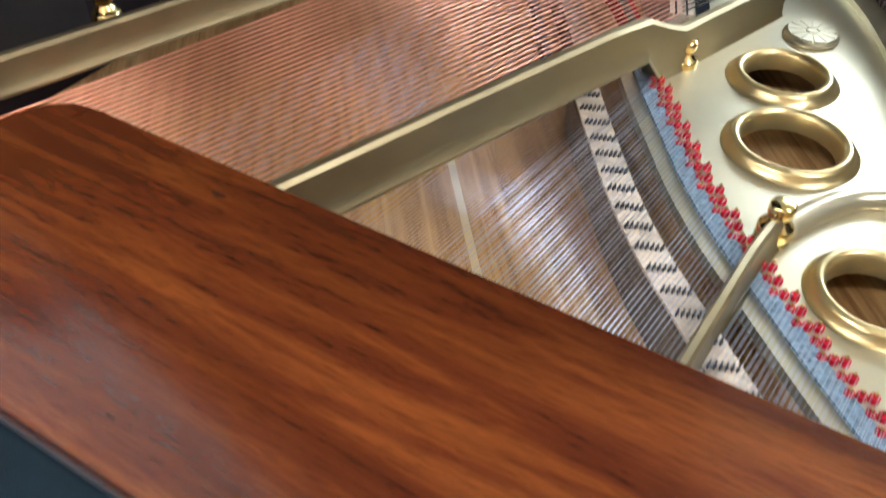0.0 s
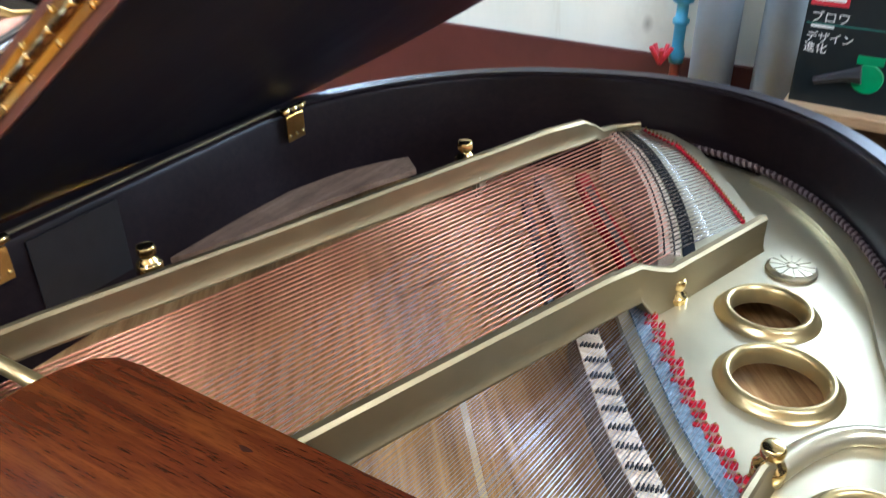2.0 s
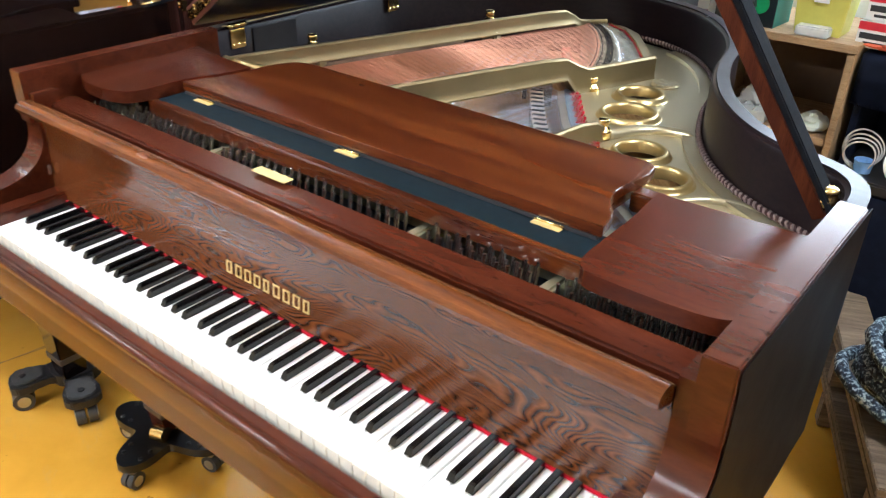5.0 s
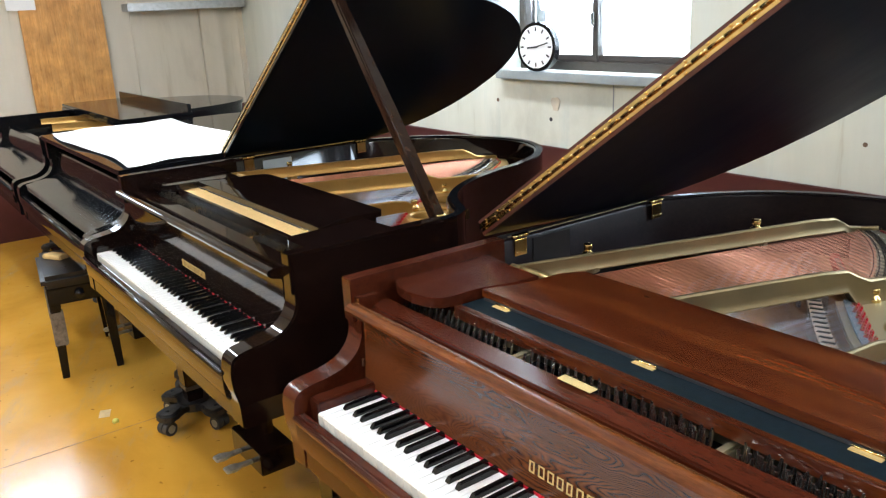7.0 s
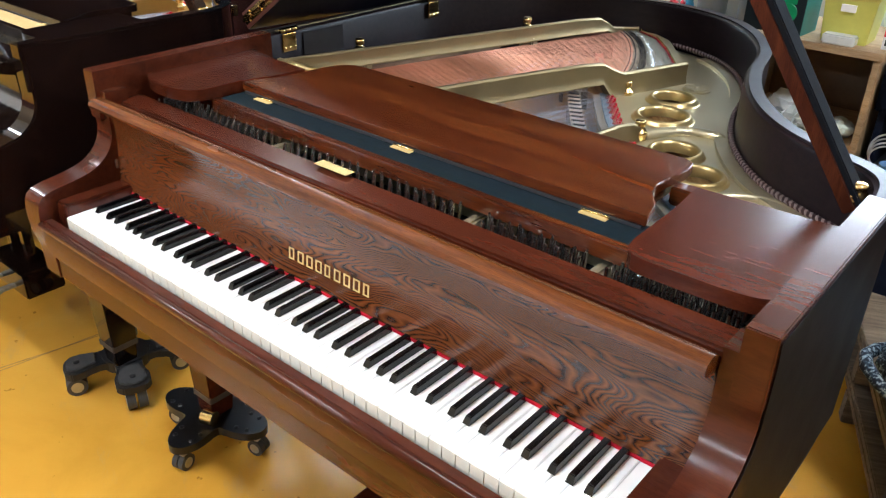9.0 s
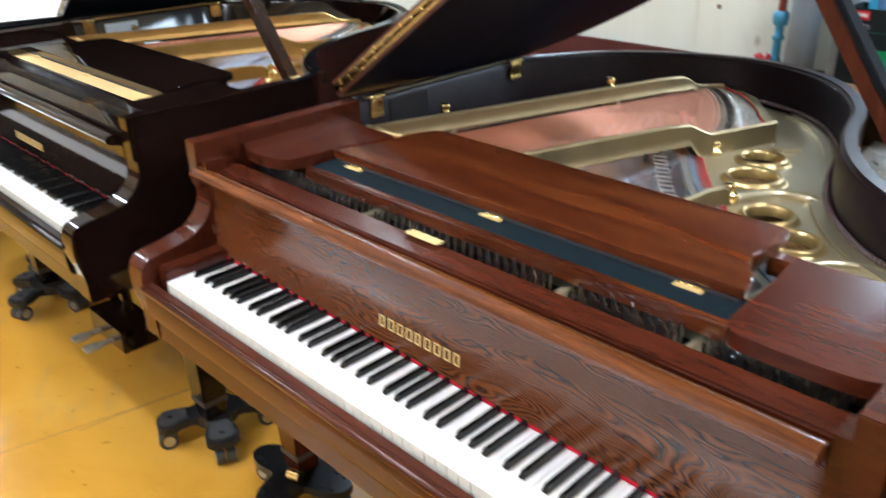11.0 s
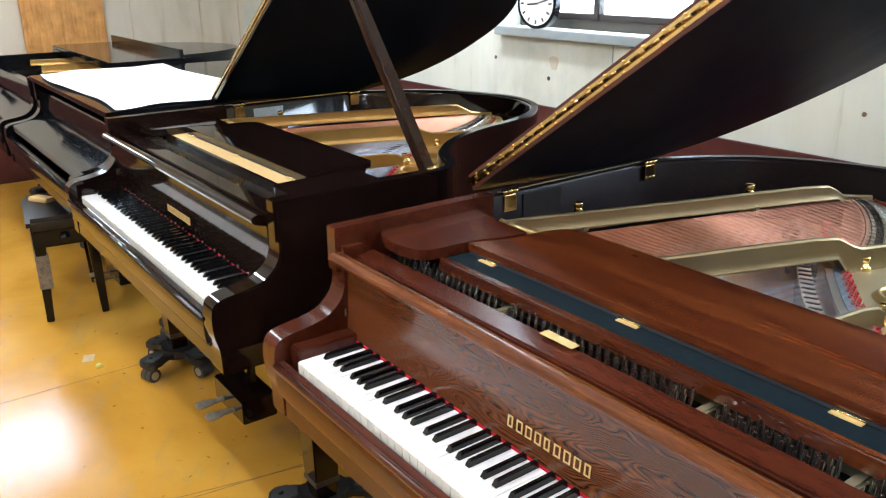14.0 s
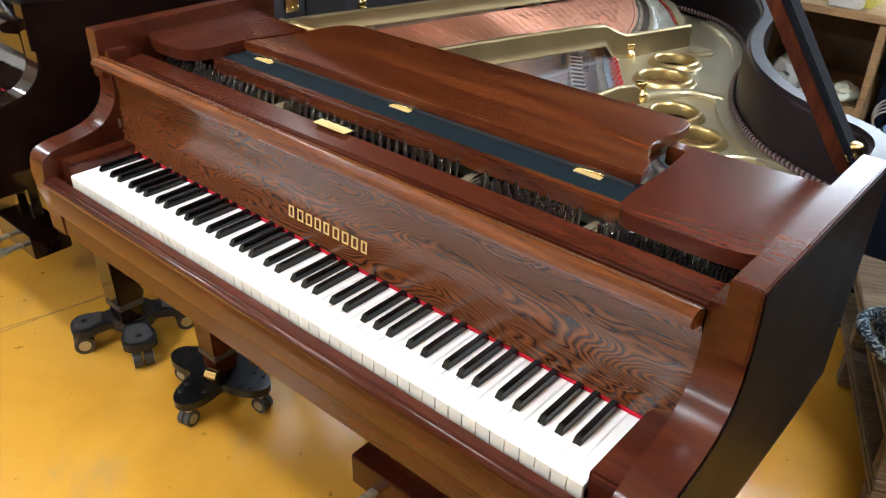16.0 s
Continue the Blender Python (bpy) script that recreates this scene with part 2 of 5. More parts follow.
M_SATIN = paint("satin_black", (0.0018, 0.0046, 0.0095), 0.35, 0.2, bump=0.01, spec=0.05)
M_BLACK = paint("black_polyester", (0.006, 0.006, 0.007), 0.09, 0.2, coat=0.05, bump=0.01, spec=0.25)
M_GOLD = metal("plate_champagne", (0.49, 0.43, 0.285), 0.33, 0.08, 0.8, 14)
# Plate paint again, with the struts' dim faces darkened into the colour.
M_STRUT = metal("strut_champagne_shaded", (0.285, 0.22, 0.118), 0.44, 0.14, 0.92, 14)
# Same paint as the plate; the collars' warmer light is tinted into it.
M_COLLAR = metal("plate_paint_warm_lit", (0.50, 0.38, 0.17), 0.3, 0.12, 0.85, 20)
M_GOLD2 = metal("plate_gold", (0.44, 0.26, 0.075), 0.36, 0.15, 0.8, 14)
M_BRASS = metal("polished_brass", (0.83, 0.62, 0.27), 0.16, 0.25)
M_STEEL = metal("steel", (0.62, 0.63, 0.66), 0.22, 0.2)
M_WIRE = metal("music_wire", (0.45, 0.45, 0.50), 0.3, 0.2)
M_PLATEB = metal("brushed_brass_plate", (0.80, 0.62, 0.28), 0.5, 0.15, 0.6)
M_PIN = metal("tuning_pin_steel", (0.70, 0.69, 0.67), 0.2, 0.25, 1.0, 200)
M_BLUED = metal("blued_steel", (0.10, 0.10, 0.11), 0.3, 0.3)
M_GILT = paint("gilt_inlay", (0.62, 0.44, 0.16), 0.4, 0.1, 40, 0.02)
M_COPPER = metal("copper_winding", (0.66, 0.285, 0.175), 0.36, 0.15, 1.0, 60)
M_SPRUCE = wood("soundboard_spruce", (0.23, 0.115, 0.038), (0.42, 0.235, 0.088), (0.58, 0.37, 0.16), 0.5, (0.9, 26, 1), 4, 0.0, 0.03, (0, 0, radians(51)), 0.15, spec=0.2)
M_BRIDGE = wood("bridge_maple", (0.45, 0.34, 0.24), (0.6, 0.5, 0.38), (0.72, 0.62, 0.5), 0.45, coat=0.0)
M_RED = paint("red_felt", (0.50, 0.012, 0.03), 0.95, 0.3, 60, 0.3, spec=0.1)
M_TEAL = paint("dark_teal_felt", (0.0045, 0.011, 0.016), 0.9, 0.35, 70, 0.3, spec=0.15)
M_BLUE = paint("pale_blue_felt", (0.23, 0.31, 0.38), 0.9, 0.75, 160, 0.4, spec=0.1)
M_CREAM = paint("cream_felt", (0.72, 0.50, 0.22), 0.85, 0.12, 60, 0.2, spec=0.2)
M_GREYF = paint("grey_cloth", (0.42, 0.40, 0.38), 0.7, 0.2, 60, 0.2)
M_WHITE = paint("white_key_acrylic", (0.90, 0.90, 0.89), 0.18, 0.03, 20, 0.0)
M_IVORY = paint("key_front_acrylic", (0.86, 0.83, 0.74), 0.3, 0.05, 20, 0.0)
M_EBONY = paint("black_key_plastic", (0.004, 0.004, 0.0045), 0.13, 0.2, 20, 0.01, spec=0.45)
M_BRAID = paint("brown_braid", (0.045, 0.022, 0.022), 0.8, 0.4, 120, 0.3, spec=0.2)
M_BRAID2 = paint("pale_braid_strand", (0.21, 0.155, 0.145), 0.8, 0.3, 120, 0.3, spec=0.2)
M_RUBBER = paint("black_rubber", (0.011, 0.011, 0.013), 0.45, 0.3, 30, 0.1)
M_TYRE = paint("grey_tyre", (0.045, 0.046, 0.048), 0.6, 0.25, 30, 0.1)
M_LEATHER = paint("black_leather", (0.014, 0.014, 0.016), 0.32, 0.3, 40, 0.25)
M_FLOOR = floor_paint("worn_yellow_floor_paint")
M_CONC = concrete("bare_concrete", (0.60, 0.545, 0.45), (0.43, 0.38, 0.30))
M_WALLW = concrete("pale_painted_concrete", (0.70, 0.72, 0.645), (0.49, 0.50, 0.43))
M_MAROON = paint("maroon_wall_paint", (0.09, 0.022, 0.02), 0.45, 0.25, 5)
M_CEIL = paint("ceiling_white", (0.74, 0.75, 0.75), 0.9, 0.08, 3)
M_PINE = wood("pine_panel", (0.52, 0.23, 0.05), (0.68, 0.34, 0.09), (0.76, 0.42, 0.14), 0.5, (14, 14, 0.8), 4, 0.1)
M_PLY = wood("plywood_shelf", (0.36, 0.24, 0.13), (0.46, 0.32, 0.18), (0.55, 0.4, 0.25), 0.6, coat=0.0)
M_HARDB = paint("hardboard_back", (0.20, 0.13, 0.08), 0.7, 0.25, 6)
M_PALLET = wood("weathered_pallet_wood", (0.10, 0.075, 0.05), (0.17, 0.13, 0.09), (0.26, 0.2, 0.14), 0.8, coat=0.0, bump=0.4)
M_FRAME = paint("bronze_window_frame", (0.055, 0.046, 0.04), 0.4, 0.15, 20)
M_SILL = paint("grey_sill_paint", (0.32, 0.36, 0.37), 0.5, 0.15, 12)
M_SKYGLOW = glowing("daylight_outside", (0.92, 0.96, 1.0), 4.0)
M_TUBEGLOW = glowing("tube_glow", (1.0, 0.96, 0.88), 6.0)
M_PVC = paint("grey_pvc_pipe", (0.27, 0.33, 0.39), 0.4, 0.12, 9)
M_RUST = paint("red_primer_pipe", (0.26, 0.05, 0.035), 0.5, 0.3, 20)
M_VALVE = paint("blue_valve_paint", (0.06, 0.30, 0.48), 0.4, 0.2, 20)
M_GALV = metal("galvanised_steel", (0.55, 0.56, 0.57), 0.4, 0.25)
M_PAPER = paint("white_paper", (0.85, 0.85, 0.85), 0.8, 0.03, 5, 0.05)
M_WRAP = paint("film_wrap", (0.22, 0.2, 0.18), 0.15, 0.5, 40)
M_PLASTIC = paint("clear_wrap", (0.6, 0.63, 0.63), 0.25, 0.1, 30)
M_BOXG = paint("dark_green_card", (0.007, 0.013, 0.016), 0.4, 0.15, 12)
M_GREEN = paint("green_print", (0.01, 0.30, 0.11), 0.4, 0.2, 20)
M_TEALB = paint("teal_card", (0.02, 0.20, 0.17), 0.45, 0.15, 12)
M_REDP = paint("red_print", (0.62, 0.03, 0.05), 0.4, 0.1, 20)
M_YELLOW = paint("yellow_bin_plastic", (0.60, 0.58, 0.13), 0.35, 0.12, 12)
M_SKYB = paint("sky_blue_card", (0.05, 0.42, 0.68), 0.4, 0.1, 12)
M_NAVY = paint("navy_cloth", (0.007, 0.010, 0.022), 0.85, 0.3, 30, 0.3, spec=0.1)
M_ORANGE = paint("orange_cloth", (0.70, 0.12, 0.05), 0.7, 0.25, 20, 0.3)
M_INK = paint("dark_print_and_shade", (0.03, 0.03, 0.035), 0.5, 0.1, 20)


def rope_cloth(name):
    m, nodes, links, bsdf = material(name)
    fac = noise_tex(nodes, links, mapped(nodes, links, (1, 1, 1)), 95, 4, 0.6)
    rp_ = ramp(nodes, [(0.42, (0.008, 0.012, 0.022)), (0.52, (0.03, 0.055, 0.085)), (0.60, (0.34, 0.42, 0.46))])
    links.new(fac, rp_.inputs["Fac"])
    links.new(rp_.outputs["Color"], bsdf.inputs["Base Color"])
    set_in(bsdf, Roughness=0.9)
    bump_from(nodes, links, fac, bsdf, 0.6, 0.004)
    return m


M_ROPE = rope_cloth("dark_blue_mottled_rope")
M_SEAM = paint("pale_seam", (0.56, 0.44, 0.25), 0.5, 0.1, 20)
M_KNOT = paint("dark_knot", (0.030, 0.008, 0.004), 0.7, 0.3, 60, 0.1, spec=0.05)
M_SKIN = wood("dark_side_wood", (0.0055, 0.0050, 0.0057), (0.0080, 0.0070, 0.0078), (0.0115, 0.0098, 0.0105), 0.36, coat=0.0, spec=0.04)
M_FILM = metal("film_wrapped_metal", (0.60, 0.57, 0.50), 0.34, 0.45, 0.6, 60, 0.3)
M_LINER = wood("ledge_wood", (0.17, 0.108, 0.072), (0.27, 0.175, 0.118), (0.35, 0.24, 0.17), 0.6, (14, 1.2, 14), coat=0.0, spec=0.2)
M_TAPE = paint("pale_floor_tape", (0.60, 0.44, 0.24), 0.35, 0.2, 30)
M_JOINT = paint("floor_joint_dirt", (0.30, 0.165, 0.04), 0.6, 0.5, 18)
M_FOAM = paint("pale_green_foam", (0.62, 0.68, 0.60), 0.85, 0.12, 20, 0.2)
M_BFELT = paint("black_felt_and_shade", (0.008, 0.009, 0.012), 0.95, 0.3, 60, 0.2, spec=0.1)
M_BLUEBAG = paint("blue_plastic_bag", (0.22, 0.42, 0.75), 0.25, 0.3, 14)

# ---- mesh helpers ----


def part(name, bm, mat, parent=None, label="", smooth=False, bevel=0.0):
    if bevel:
        bmesh.ops.bevel(bm, geom=list(bm.edges), offset=bevel, segments=2, affect="EDGES", clamp_overlap=True)
    bmesh.ops.recalc_face_normals(bm, faces=bm.faces)
    me = bpy.data.meshes.new(name)
    bm.to_mesh(me)
    bm.free()
    me.materials.append(mat)
    for p in me.polygons:
        p.use_smooth = True
    if not smooth:
        me.set_sharp_from_angle(angle=radians(28))
    ob = new(name, me)
    if parent is not None:
        ob.parent = parent
    if label:
        tagged(ob, label)
    return ob


def piece(name, me, parent, m):
    ob = new(name, me)
    ob.parent = parent
    ob.matrix_basis = m
    return ob


def thing(name, label, category, at=(0, 0, 0), rz=0.0, group="", kind=""):
    ob = new(name)
    ob.empty_display_size = 0.1
    ob.matrix_basis = pose(*at, 0, 0, rz)
    return tagged(ob, label, category, group, kind)


def box(bm, x0, x1, y0, y1, z0, z1):
    vs = [bm.verts.new((x, y, z)) for z in (z0, z1) for x, y in ((x0, y0), (x1, y0), (x1, y1), (x0, y1))]
    for f in ((3, 2, 1, 0), (4, 5, 6, 7), (0, 1, 5, 4), (1, 2, 6, 5), (2, 3, 7, 6), (3, 0, 4, 7)):
        bm.faces.new([vs[i] for i in f])
    return vs


def boxed(name, ext, mat, parent=None, label="", bevel=0.0):
    bm = bmesh.new()
    box(bm, *ext)
    return part(name, bm, mat, parent, label, bevel=bevel)


def prism(bm, pts, axis, a, b):
    """A polygon of two coordinates drawn out along an axis from a to b."""
    def at(p, c):
        return {"x": (c, p[0], p[1]), "y": (p[0], c, p[1]), "z": (p[0], p[1], c)}[axis]
    lo, hi = [bm.verts.new(at(p, a)) for p in pts], [bm.verts.new(at(p, b)) for p in pts]
    n = len(pts)
    for i in range(n):
        bm.faces.new((lo[i], lo[(i + 1) % n], hi[(i + 1) % n], hi[i]))
    caps = [bm.faces.new(lo[::-1]), bm.faces.new(hi)]
    bm.normal_update()
    bmesh.ops.triangulate(bm, faces=caps)


def tube(bm, path, r, n=8, closed=False):
    path = [Vector(p) for p in path]
    rings, k = [], len(path)
    radii = r if isinstance(r, (list, tuple)) else [r] * k
    side = None
    for i, p in enumerate(path):
        d = (path[(i + 1) % k] - path[i - 1]) if closed or 0 < i < k - 1 else (path[1] - path[0] if i == 0 else path[-1] - path[-2])
        d.normalize()
        if side is None:
            side = d.orthogonal().normalized()
        side = (side - d * side.dot(d)).normalized()
        up = d.cross(side)
        rings.append([bm.verts.new(p + radii[i] * (math.cos(a) * side + math.sin(a) * up)) for a in (2 * math.pi * j / n for j in range(n))])
    for i in range(k if closed else k - 1):
        a, b = rings[i], rings[(i + 1) % k]
        for j in range(n):
            bm.faces.new((a[j], a[(j + 1) % n], b[(j + 1) % n], b[j]))
    if not closed:
        bm.faces.new(rings[0][::-1])
        bm.faces.new(rings[-1])


def lathe(bm, prof, n, centre):
    """A profile of (radius, height) turned about the upright axis."""
    rings = [[bm.verts.new((centre[0] + r * math.cos(2 * math.pi * j / n), centre[1] + r * math.sin(2 * math.pi * j / n), centre[2] + h)) for j in range(n)] for r, h in prof]
    for a, b in zip(rings, rings[1:]):
        for j in range(n):
            bm.faces.new((a[j], a[(j + 1) % n], b[(j + 1) % n], b[j]))
    bm.faces.new(rings[0][::-1])
    bm.faces.new(rings[-1])


def spline(pts, per=8):
    """A smooth line through points."""
    out, n = [], len(pts)
    p = [Vector(q) for q in pts]
    for i in range(n - 1):
        a, b, c, d = p[max(i - 1, 0)], p[i], p[i + 1], p[min(i + 2, n - 1)]
        for j in range(per):
            t = j / per
            out.append(0.5 * (2 * b + (c - a) * t + (2 * a - 5 * b + 4 * c - d) * t * t + (3 * b - a - 3 * c + d) * t ** 3))
    out.append(p[-1])
    return out


def offset(line, d):
    """A plan line moved sideways (to its left)."""
    out = []
    for i, p in enumerate(line):
        t = (line[min(i + 1, len(line) - 1)] - line[max(i - 1, 0)]).normalized()
        out.append(Vector((p.x - t.y * d, p.y + t.x * d)))
    return out


def wall_strip(bm, outer, inner, z0, z1):
    rows = [[bm.verts.new((p.x, p.y, z)) for p in line] for line, z in ((outer, z0), (outer, z1), (inner, z1), (inner, z0))]
    for a, b in zip(rows, rows[1:] + rows[:1]):
        for i in range(len(a) - 1):
            bm.faces.new((a[i], a[i + 1], b[i + 1], b[i]))
    for i in (0, -1):
        bm.faces.new([r[i] for r in rows])


def cyl_mesh(name, r, h, n, mat, r2=None):
    bm = bmesh.new()
    lathe(bm, [(r, 0), (r, h * 0.9), (r2 if r2 is not None else r * 0.85, h)], n, (0, 0, 0))
    bmesh.ops.recalc_face_normals(bm, faces=bm.faces)
    me = bpy.data.meshes.new(name)
    bm.to_mesh(me)
    bm.free()
    me.materials.append(mat)
    return me


def sheet_with_holes(bm, outline, holes, z0, z1):
    """A flat plate of some thickness with round holes through it."""
    edges, loops = [], []
    for loop in [outline] + holes:
        vs = [bm.verts.new((p[0], p[1], z1)) for p in loop]
        edges += [bm.edges.new((vs[i], vs[(i + 1) % len(vs)])) for i in range(len(vs))]
    res = bmesh.ops.triangle_fill(bm, use_beauty=True, edges=edges)
    faces = [g for g in res["geom"] if isinstance(g, bmesh.types.BMFace)]
    ext = bmesh.ops.extrude_face_region(bm, geom=faces)
    for g in ext["geom"]:
        if isinstance(g, bmesh.types.BMVert):
            g.co.z = z0


def circle(cx, cy, r, n=28):
    return [(cx + r * math.cos(2 * math.pi * j / n), cy + r * math.sin(2 * math.pi * j / n)) for j in range(n)]

# ---- the room ----
floor_thing = tagged(boxed("floor", (LEFT_X, RIGHT_X, BACK_Y, WALL_Y, -0.12, 0.0), M_FLOOR), "worn glossy yellow-ochre painted concrete floor with scuffs", "floor", kind="structure")
tagged(boxed("ceiling", (LEFT_X, RIGHT_X, BACK_Y, WALL_Y, CEIL, CEIL + 0.15), M_CEIL), "plain pale painted workshop ceiling", "ceiling", kind="structure")


def wall_with_openings(name, axis, at, thick, lo, hi, openings, mat, label):
    """An upright wall along x or y with rectangular openings (a0, a1, z0, z1)."""
    root = thing(name, label, "wall", kind="structure")
    cuts = sorted({lo, hi, *[o[0] for o in openings], *[o[1] for o in openings]})
    bm = bmesh.new()
    for a, b in zip(cuts, cuts[1:]):
        hole = [o for o in openings if o[0] <= a and o[1] >= b]
        spans = [(0.0, hole[0][2]), (hole[0][3], CEIL)] if hole else [(0.0, CEIL)]
        for z0, z1 in spans:
            ext = (a, b, at, at + thick, z0, z1) if axis == "x" else (at, at + thick, a, b, z0, z1)
            box(bm, *ext)
    bmesh.ops.remove_doubles(bm, verts=bm.verts, dist=1e-5)
    part("wall_body", bm, mat, root)
    return root


WIN1, WIN2, WIN3 = (-1.92, -0.76, 1.24, 2.5), (0.64, 2.0, 1.32, 1.74), (-0.95, 0.40, 2.0, 2.6)
wall_n = wall_with_openings("wall_north", "x", WALL_Y, 0.2, LEFT_X - 0.2, RIGHT_X + 0.2, [WIN1, WIN2], M_WALLW, "pale painted concrete wall with stains and tie holes")
wall_w = wall_with_openings("wall_west", "y", LEFT_X - 0.2, 0.2, BACK_Y, WALL_Y, [WIN3], M_CONC, "bare grey-beige concrete wall with formwork seams")
wall_with_openings("wall_south", "x", BACK_Y - 0.2, 0.2, LEFT_X - 0.2, RIGHT_X + 0.2, [], M_CONC, "plain grey concrete wall")
wall_with_openings("wall_east", "y", RIGHT_X, 0.2, BACK_Y, WALL_Y, [], M_CONC, "plain grey concrete wall")
dado = thing("trim_dado", "dark maroon painted band along the wall foot, its west run standing in for shade", "wall paint", kind="structure")
# West run is assumed, darkening the wall like the shade below the far piano.
boxed("band", (LEFT_X + 0.001, LEFT_X + 0.02, BACK_Y + 0.01, WALL_Y - 0.021, 0.0, 0.855), M_MAROON, dado, bevel=0.003)
boxed("band", (LEFT_X + 0.021, RIGHT_X - 0.01, WALL_Y - 0.02, WALL_Y - 0.001, 0.0, 0.855), M_MAROON, dado, bevel=0.003)

# formwork seams and a pilaster on the west wall
seams = thing("trim_west", "shallow concrete pilaster and formwork ribs", "wall trim", kind="structure")
boxed("pilaster", (LEFT_X + 0.001, LEFT_X + 0.05, 1.86, 2.02, 0.0, CEIL), M_CONC, seams, bevel=0.006)
for y in (0.02, 1.3, 2.2):
    boxed("rib", (LEFT_X + 0.001, LEFT_X + 0.012, y, y + 0.02, 0.0, CEIL), M_CONC, seams)
boxed("beam", (LEFT_X + 0.001, LEFT_X + 0.16, 1.25, WALL_Y - 0.03, 1.66, 1.72), M_GALV, seams, bevel=0.004)

panel = thing("wood_panel", "tall orange-tinted pine board leaning against the concrete wall", "board")
boxed("board", (LEFT_X + 0.015, LEFT_X + 0.045, 0.50, 1.09, 0.0, 2.3), M_PINE, panel, bevel=0.004)
boxed("paper_note", (LEFT_X + 0.046, LEFT_X + 0.049, 0.42, 0.62, 1.70, 1.9), M_PAPER, panel, "small sheet of white paper")


def window(name, axis, wall, o, depth, label, mullions, sill):
    """A metal window in an opening: frame, sashes, panes, sill."""
    root = thing(name, label, "window", kind="structure")
    a0, a1, z0, z1 = o

    def bar(nm, p, q, r, s, d0, d1, mat, bev=0.004):
        ext = (p, q, wall + d0, wall + d1, r, s) if axis == "x" else (wall - d1, wall - d0, p, q, r, s)
        return boxed(nm, ext, mat, root, bevel=bev)
    w = 0.045
    bar("window_frame", a0, a1, z0, z0 + w, depth, depth + 0.08, M_FRAME)
    bar("window_frame", a0, a1, z1 - w, z1, depth, depth + 0.08, M_FRAME)
    bar("window_frame", a0, a0 + w, z0 + w, z1 - w, depth, depth + 0.08, M_FRAME)
    bar("window_frame", a1 - w, a1, z0 + w, z1 - w, depth, depth + 0.08, M_FRAME)
    for x in mullions:
        bar("sash_stile", x - 0.018, x + 0.018, z0 + w, z1 - w, depth + 0.01, depth + 0.06, M_FRAME)
    bar("sash_rail", a0 + w, a1 - w, z0 + w, z0 + w + 0.03, depth + 0.02, depth + 0.05, M_FRAME)
    edges = [a0 + w, *mullions, a1 - w]
    for p, q in zip(edges, edges[1:]):
        g = bar("pane", p + 0.018, q - 0.018, z0 + w + 0.03, z1 - w, depth + 0.03, depth + 0.036, M_PANE, 0)
        g.visible_shadow = False
    if sill:
        bar("window_sill", a0 - 0.06, a1 + 0.1, z0 - 0.045, z0 - 0.001, -0.05, depth + 0.06, M_SILL)
    return root


M_PANE = glass("window_glass", (0.97, 0.99, 1.0), 0.0)
window("window_1", "x", WALL_Y, WIN1, 0.08, "bronze aluminium sliding window, overexposed daylight behind", (-1.385,), True)
window("window_2", "x", WALL_Y, WIN2, 0.08, "bronze aluminium sliding window high in the wall", (1.36,), False)
window("window_3", "y", LEFT_X, WIN3, 0.08, "high bronze aluminium window", (-0.28,), False)
boxed("latch", (-1.395, -1.38, WALL_Y + 0.07, WALL_Y + 0.085, 1.46, 1.52), M_FRAME, bpy.data.objects["window_1"], bevel=0.002)
boxed("shade_strip", (-1.87, -1.80, WALL_Y + 0.16, WALL_Y + 0.165, 1.29, 2.45), M_SILL, bpy.data.objects["window_1"])
for nm, ext in (("backdrop", (-4.2, 3.6, WALL_Y + 1.2, WALL_Y + 1.22, -0.5, 4.5)), ("backdrop_west", (LEFT_X - 1.3, LEFT_X - 1.28, -4.5, 1.5, -0.5, 4.5))):
    tagged(boxed(nm, ext, M_SKYGLOW), "overexposed white daylight outside the window", "backdrop", kind="structure")

# Assumed fixtures for the added lamps, all out of view.
for cx, cy in ASSUMED_LAMPS:
    lampt = thing("assumed_ceiling_light", "assumed white fluorescent batten out of view under the ceiling", "ceiling light", (cx, cy, CEIL), group="ceiling lights")
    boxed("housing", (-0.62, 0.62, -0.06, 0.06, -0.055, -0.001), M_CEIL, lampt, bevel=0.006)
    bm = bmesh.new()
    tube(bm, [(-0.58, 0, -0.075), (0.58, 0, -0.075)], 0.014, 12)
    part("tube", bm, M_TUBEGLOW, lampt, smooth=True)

# ---- grand pianos ----
K = 0.02357
RIM = [(1.310, 0.155), (1.310, 0.40), (1.309, 0.58), (1.298, 0.665), (1.262, 0.715), (1.19, 0.752), (1.10, 0.812), (1.02, 0.902), (0.958, 1.01), (0.91, 1.14),
       (0.872, 1.29), (0.80, 1.435), (0.705, 1.545), (0.60, 1.608), (0.49, 1.635), (0.37, 1.625), (0.21, 1.565), (0.09, 1.478), (0.005, 1.375), (-0.050, 1.275), (-0.082, 1.175), (-0.087, 1.08), (-0.087, 0.9), (-0.087, 0.155)]
ARM = [(0.142, 1.0), (0.140, 0.950), (0.150, 0.905), (0.148, 0.868), (0.132, 0.836), (0.100, 0.812), (0.055, 0.800), (0.010, 0.794), (-0.018, 0.785), (-0.030, 0.768),
       (-0.034, 0.735), (-0.030, 0.695), (-0.022, 0.66), (-0.020, 0.60)]


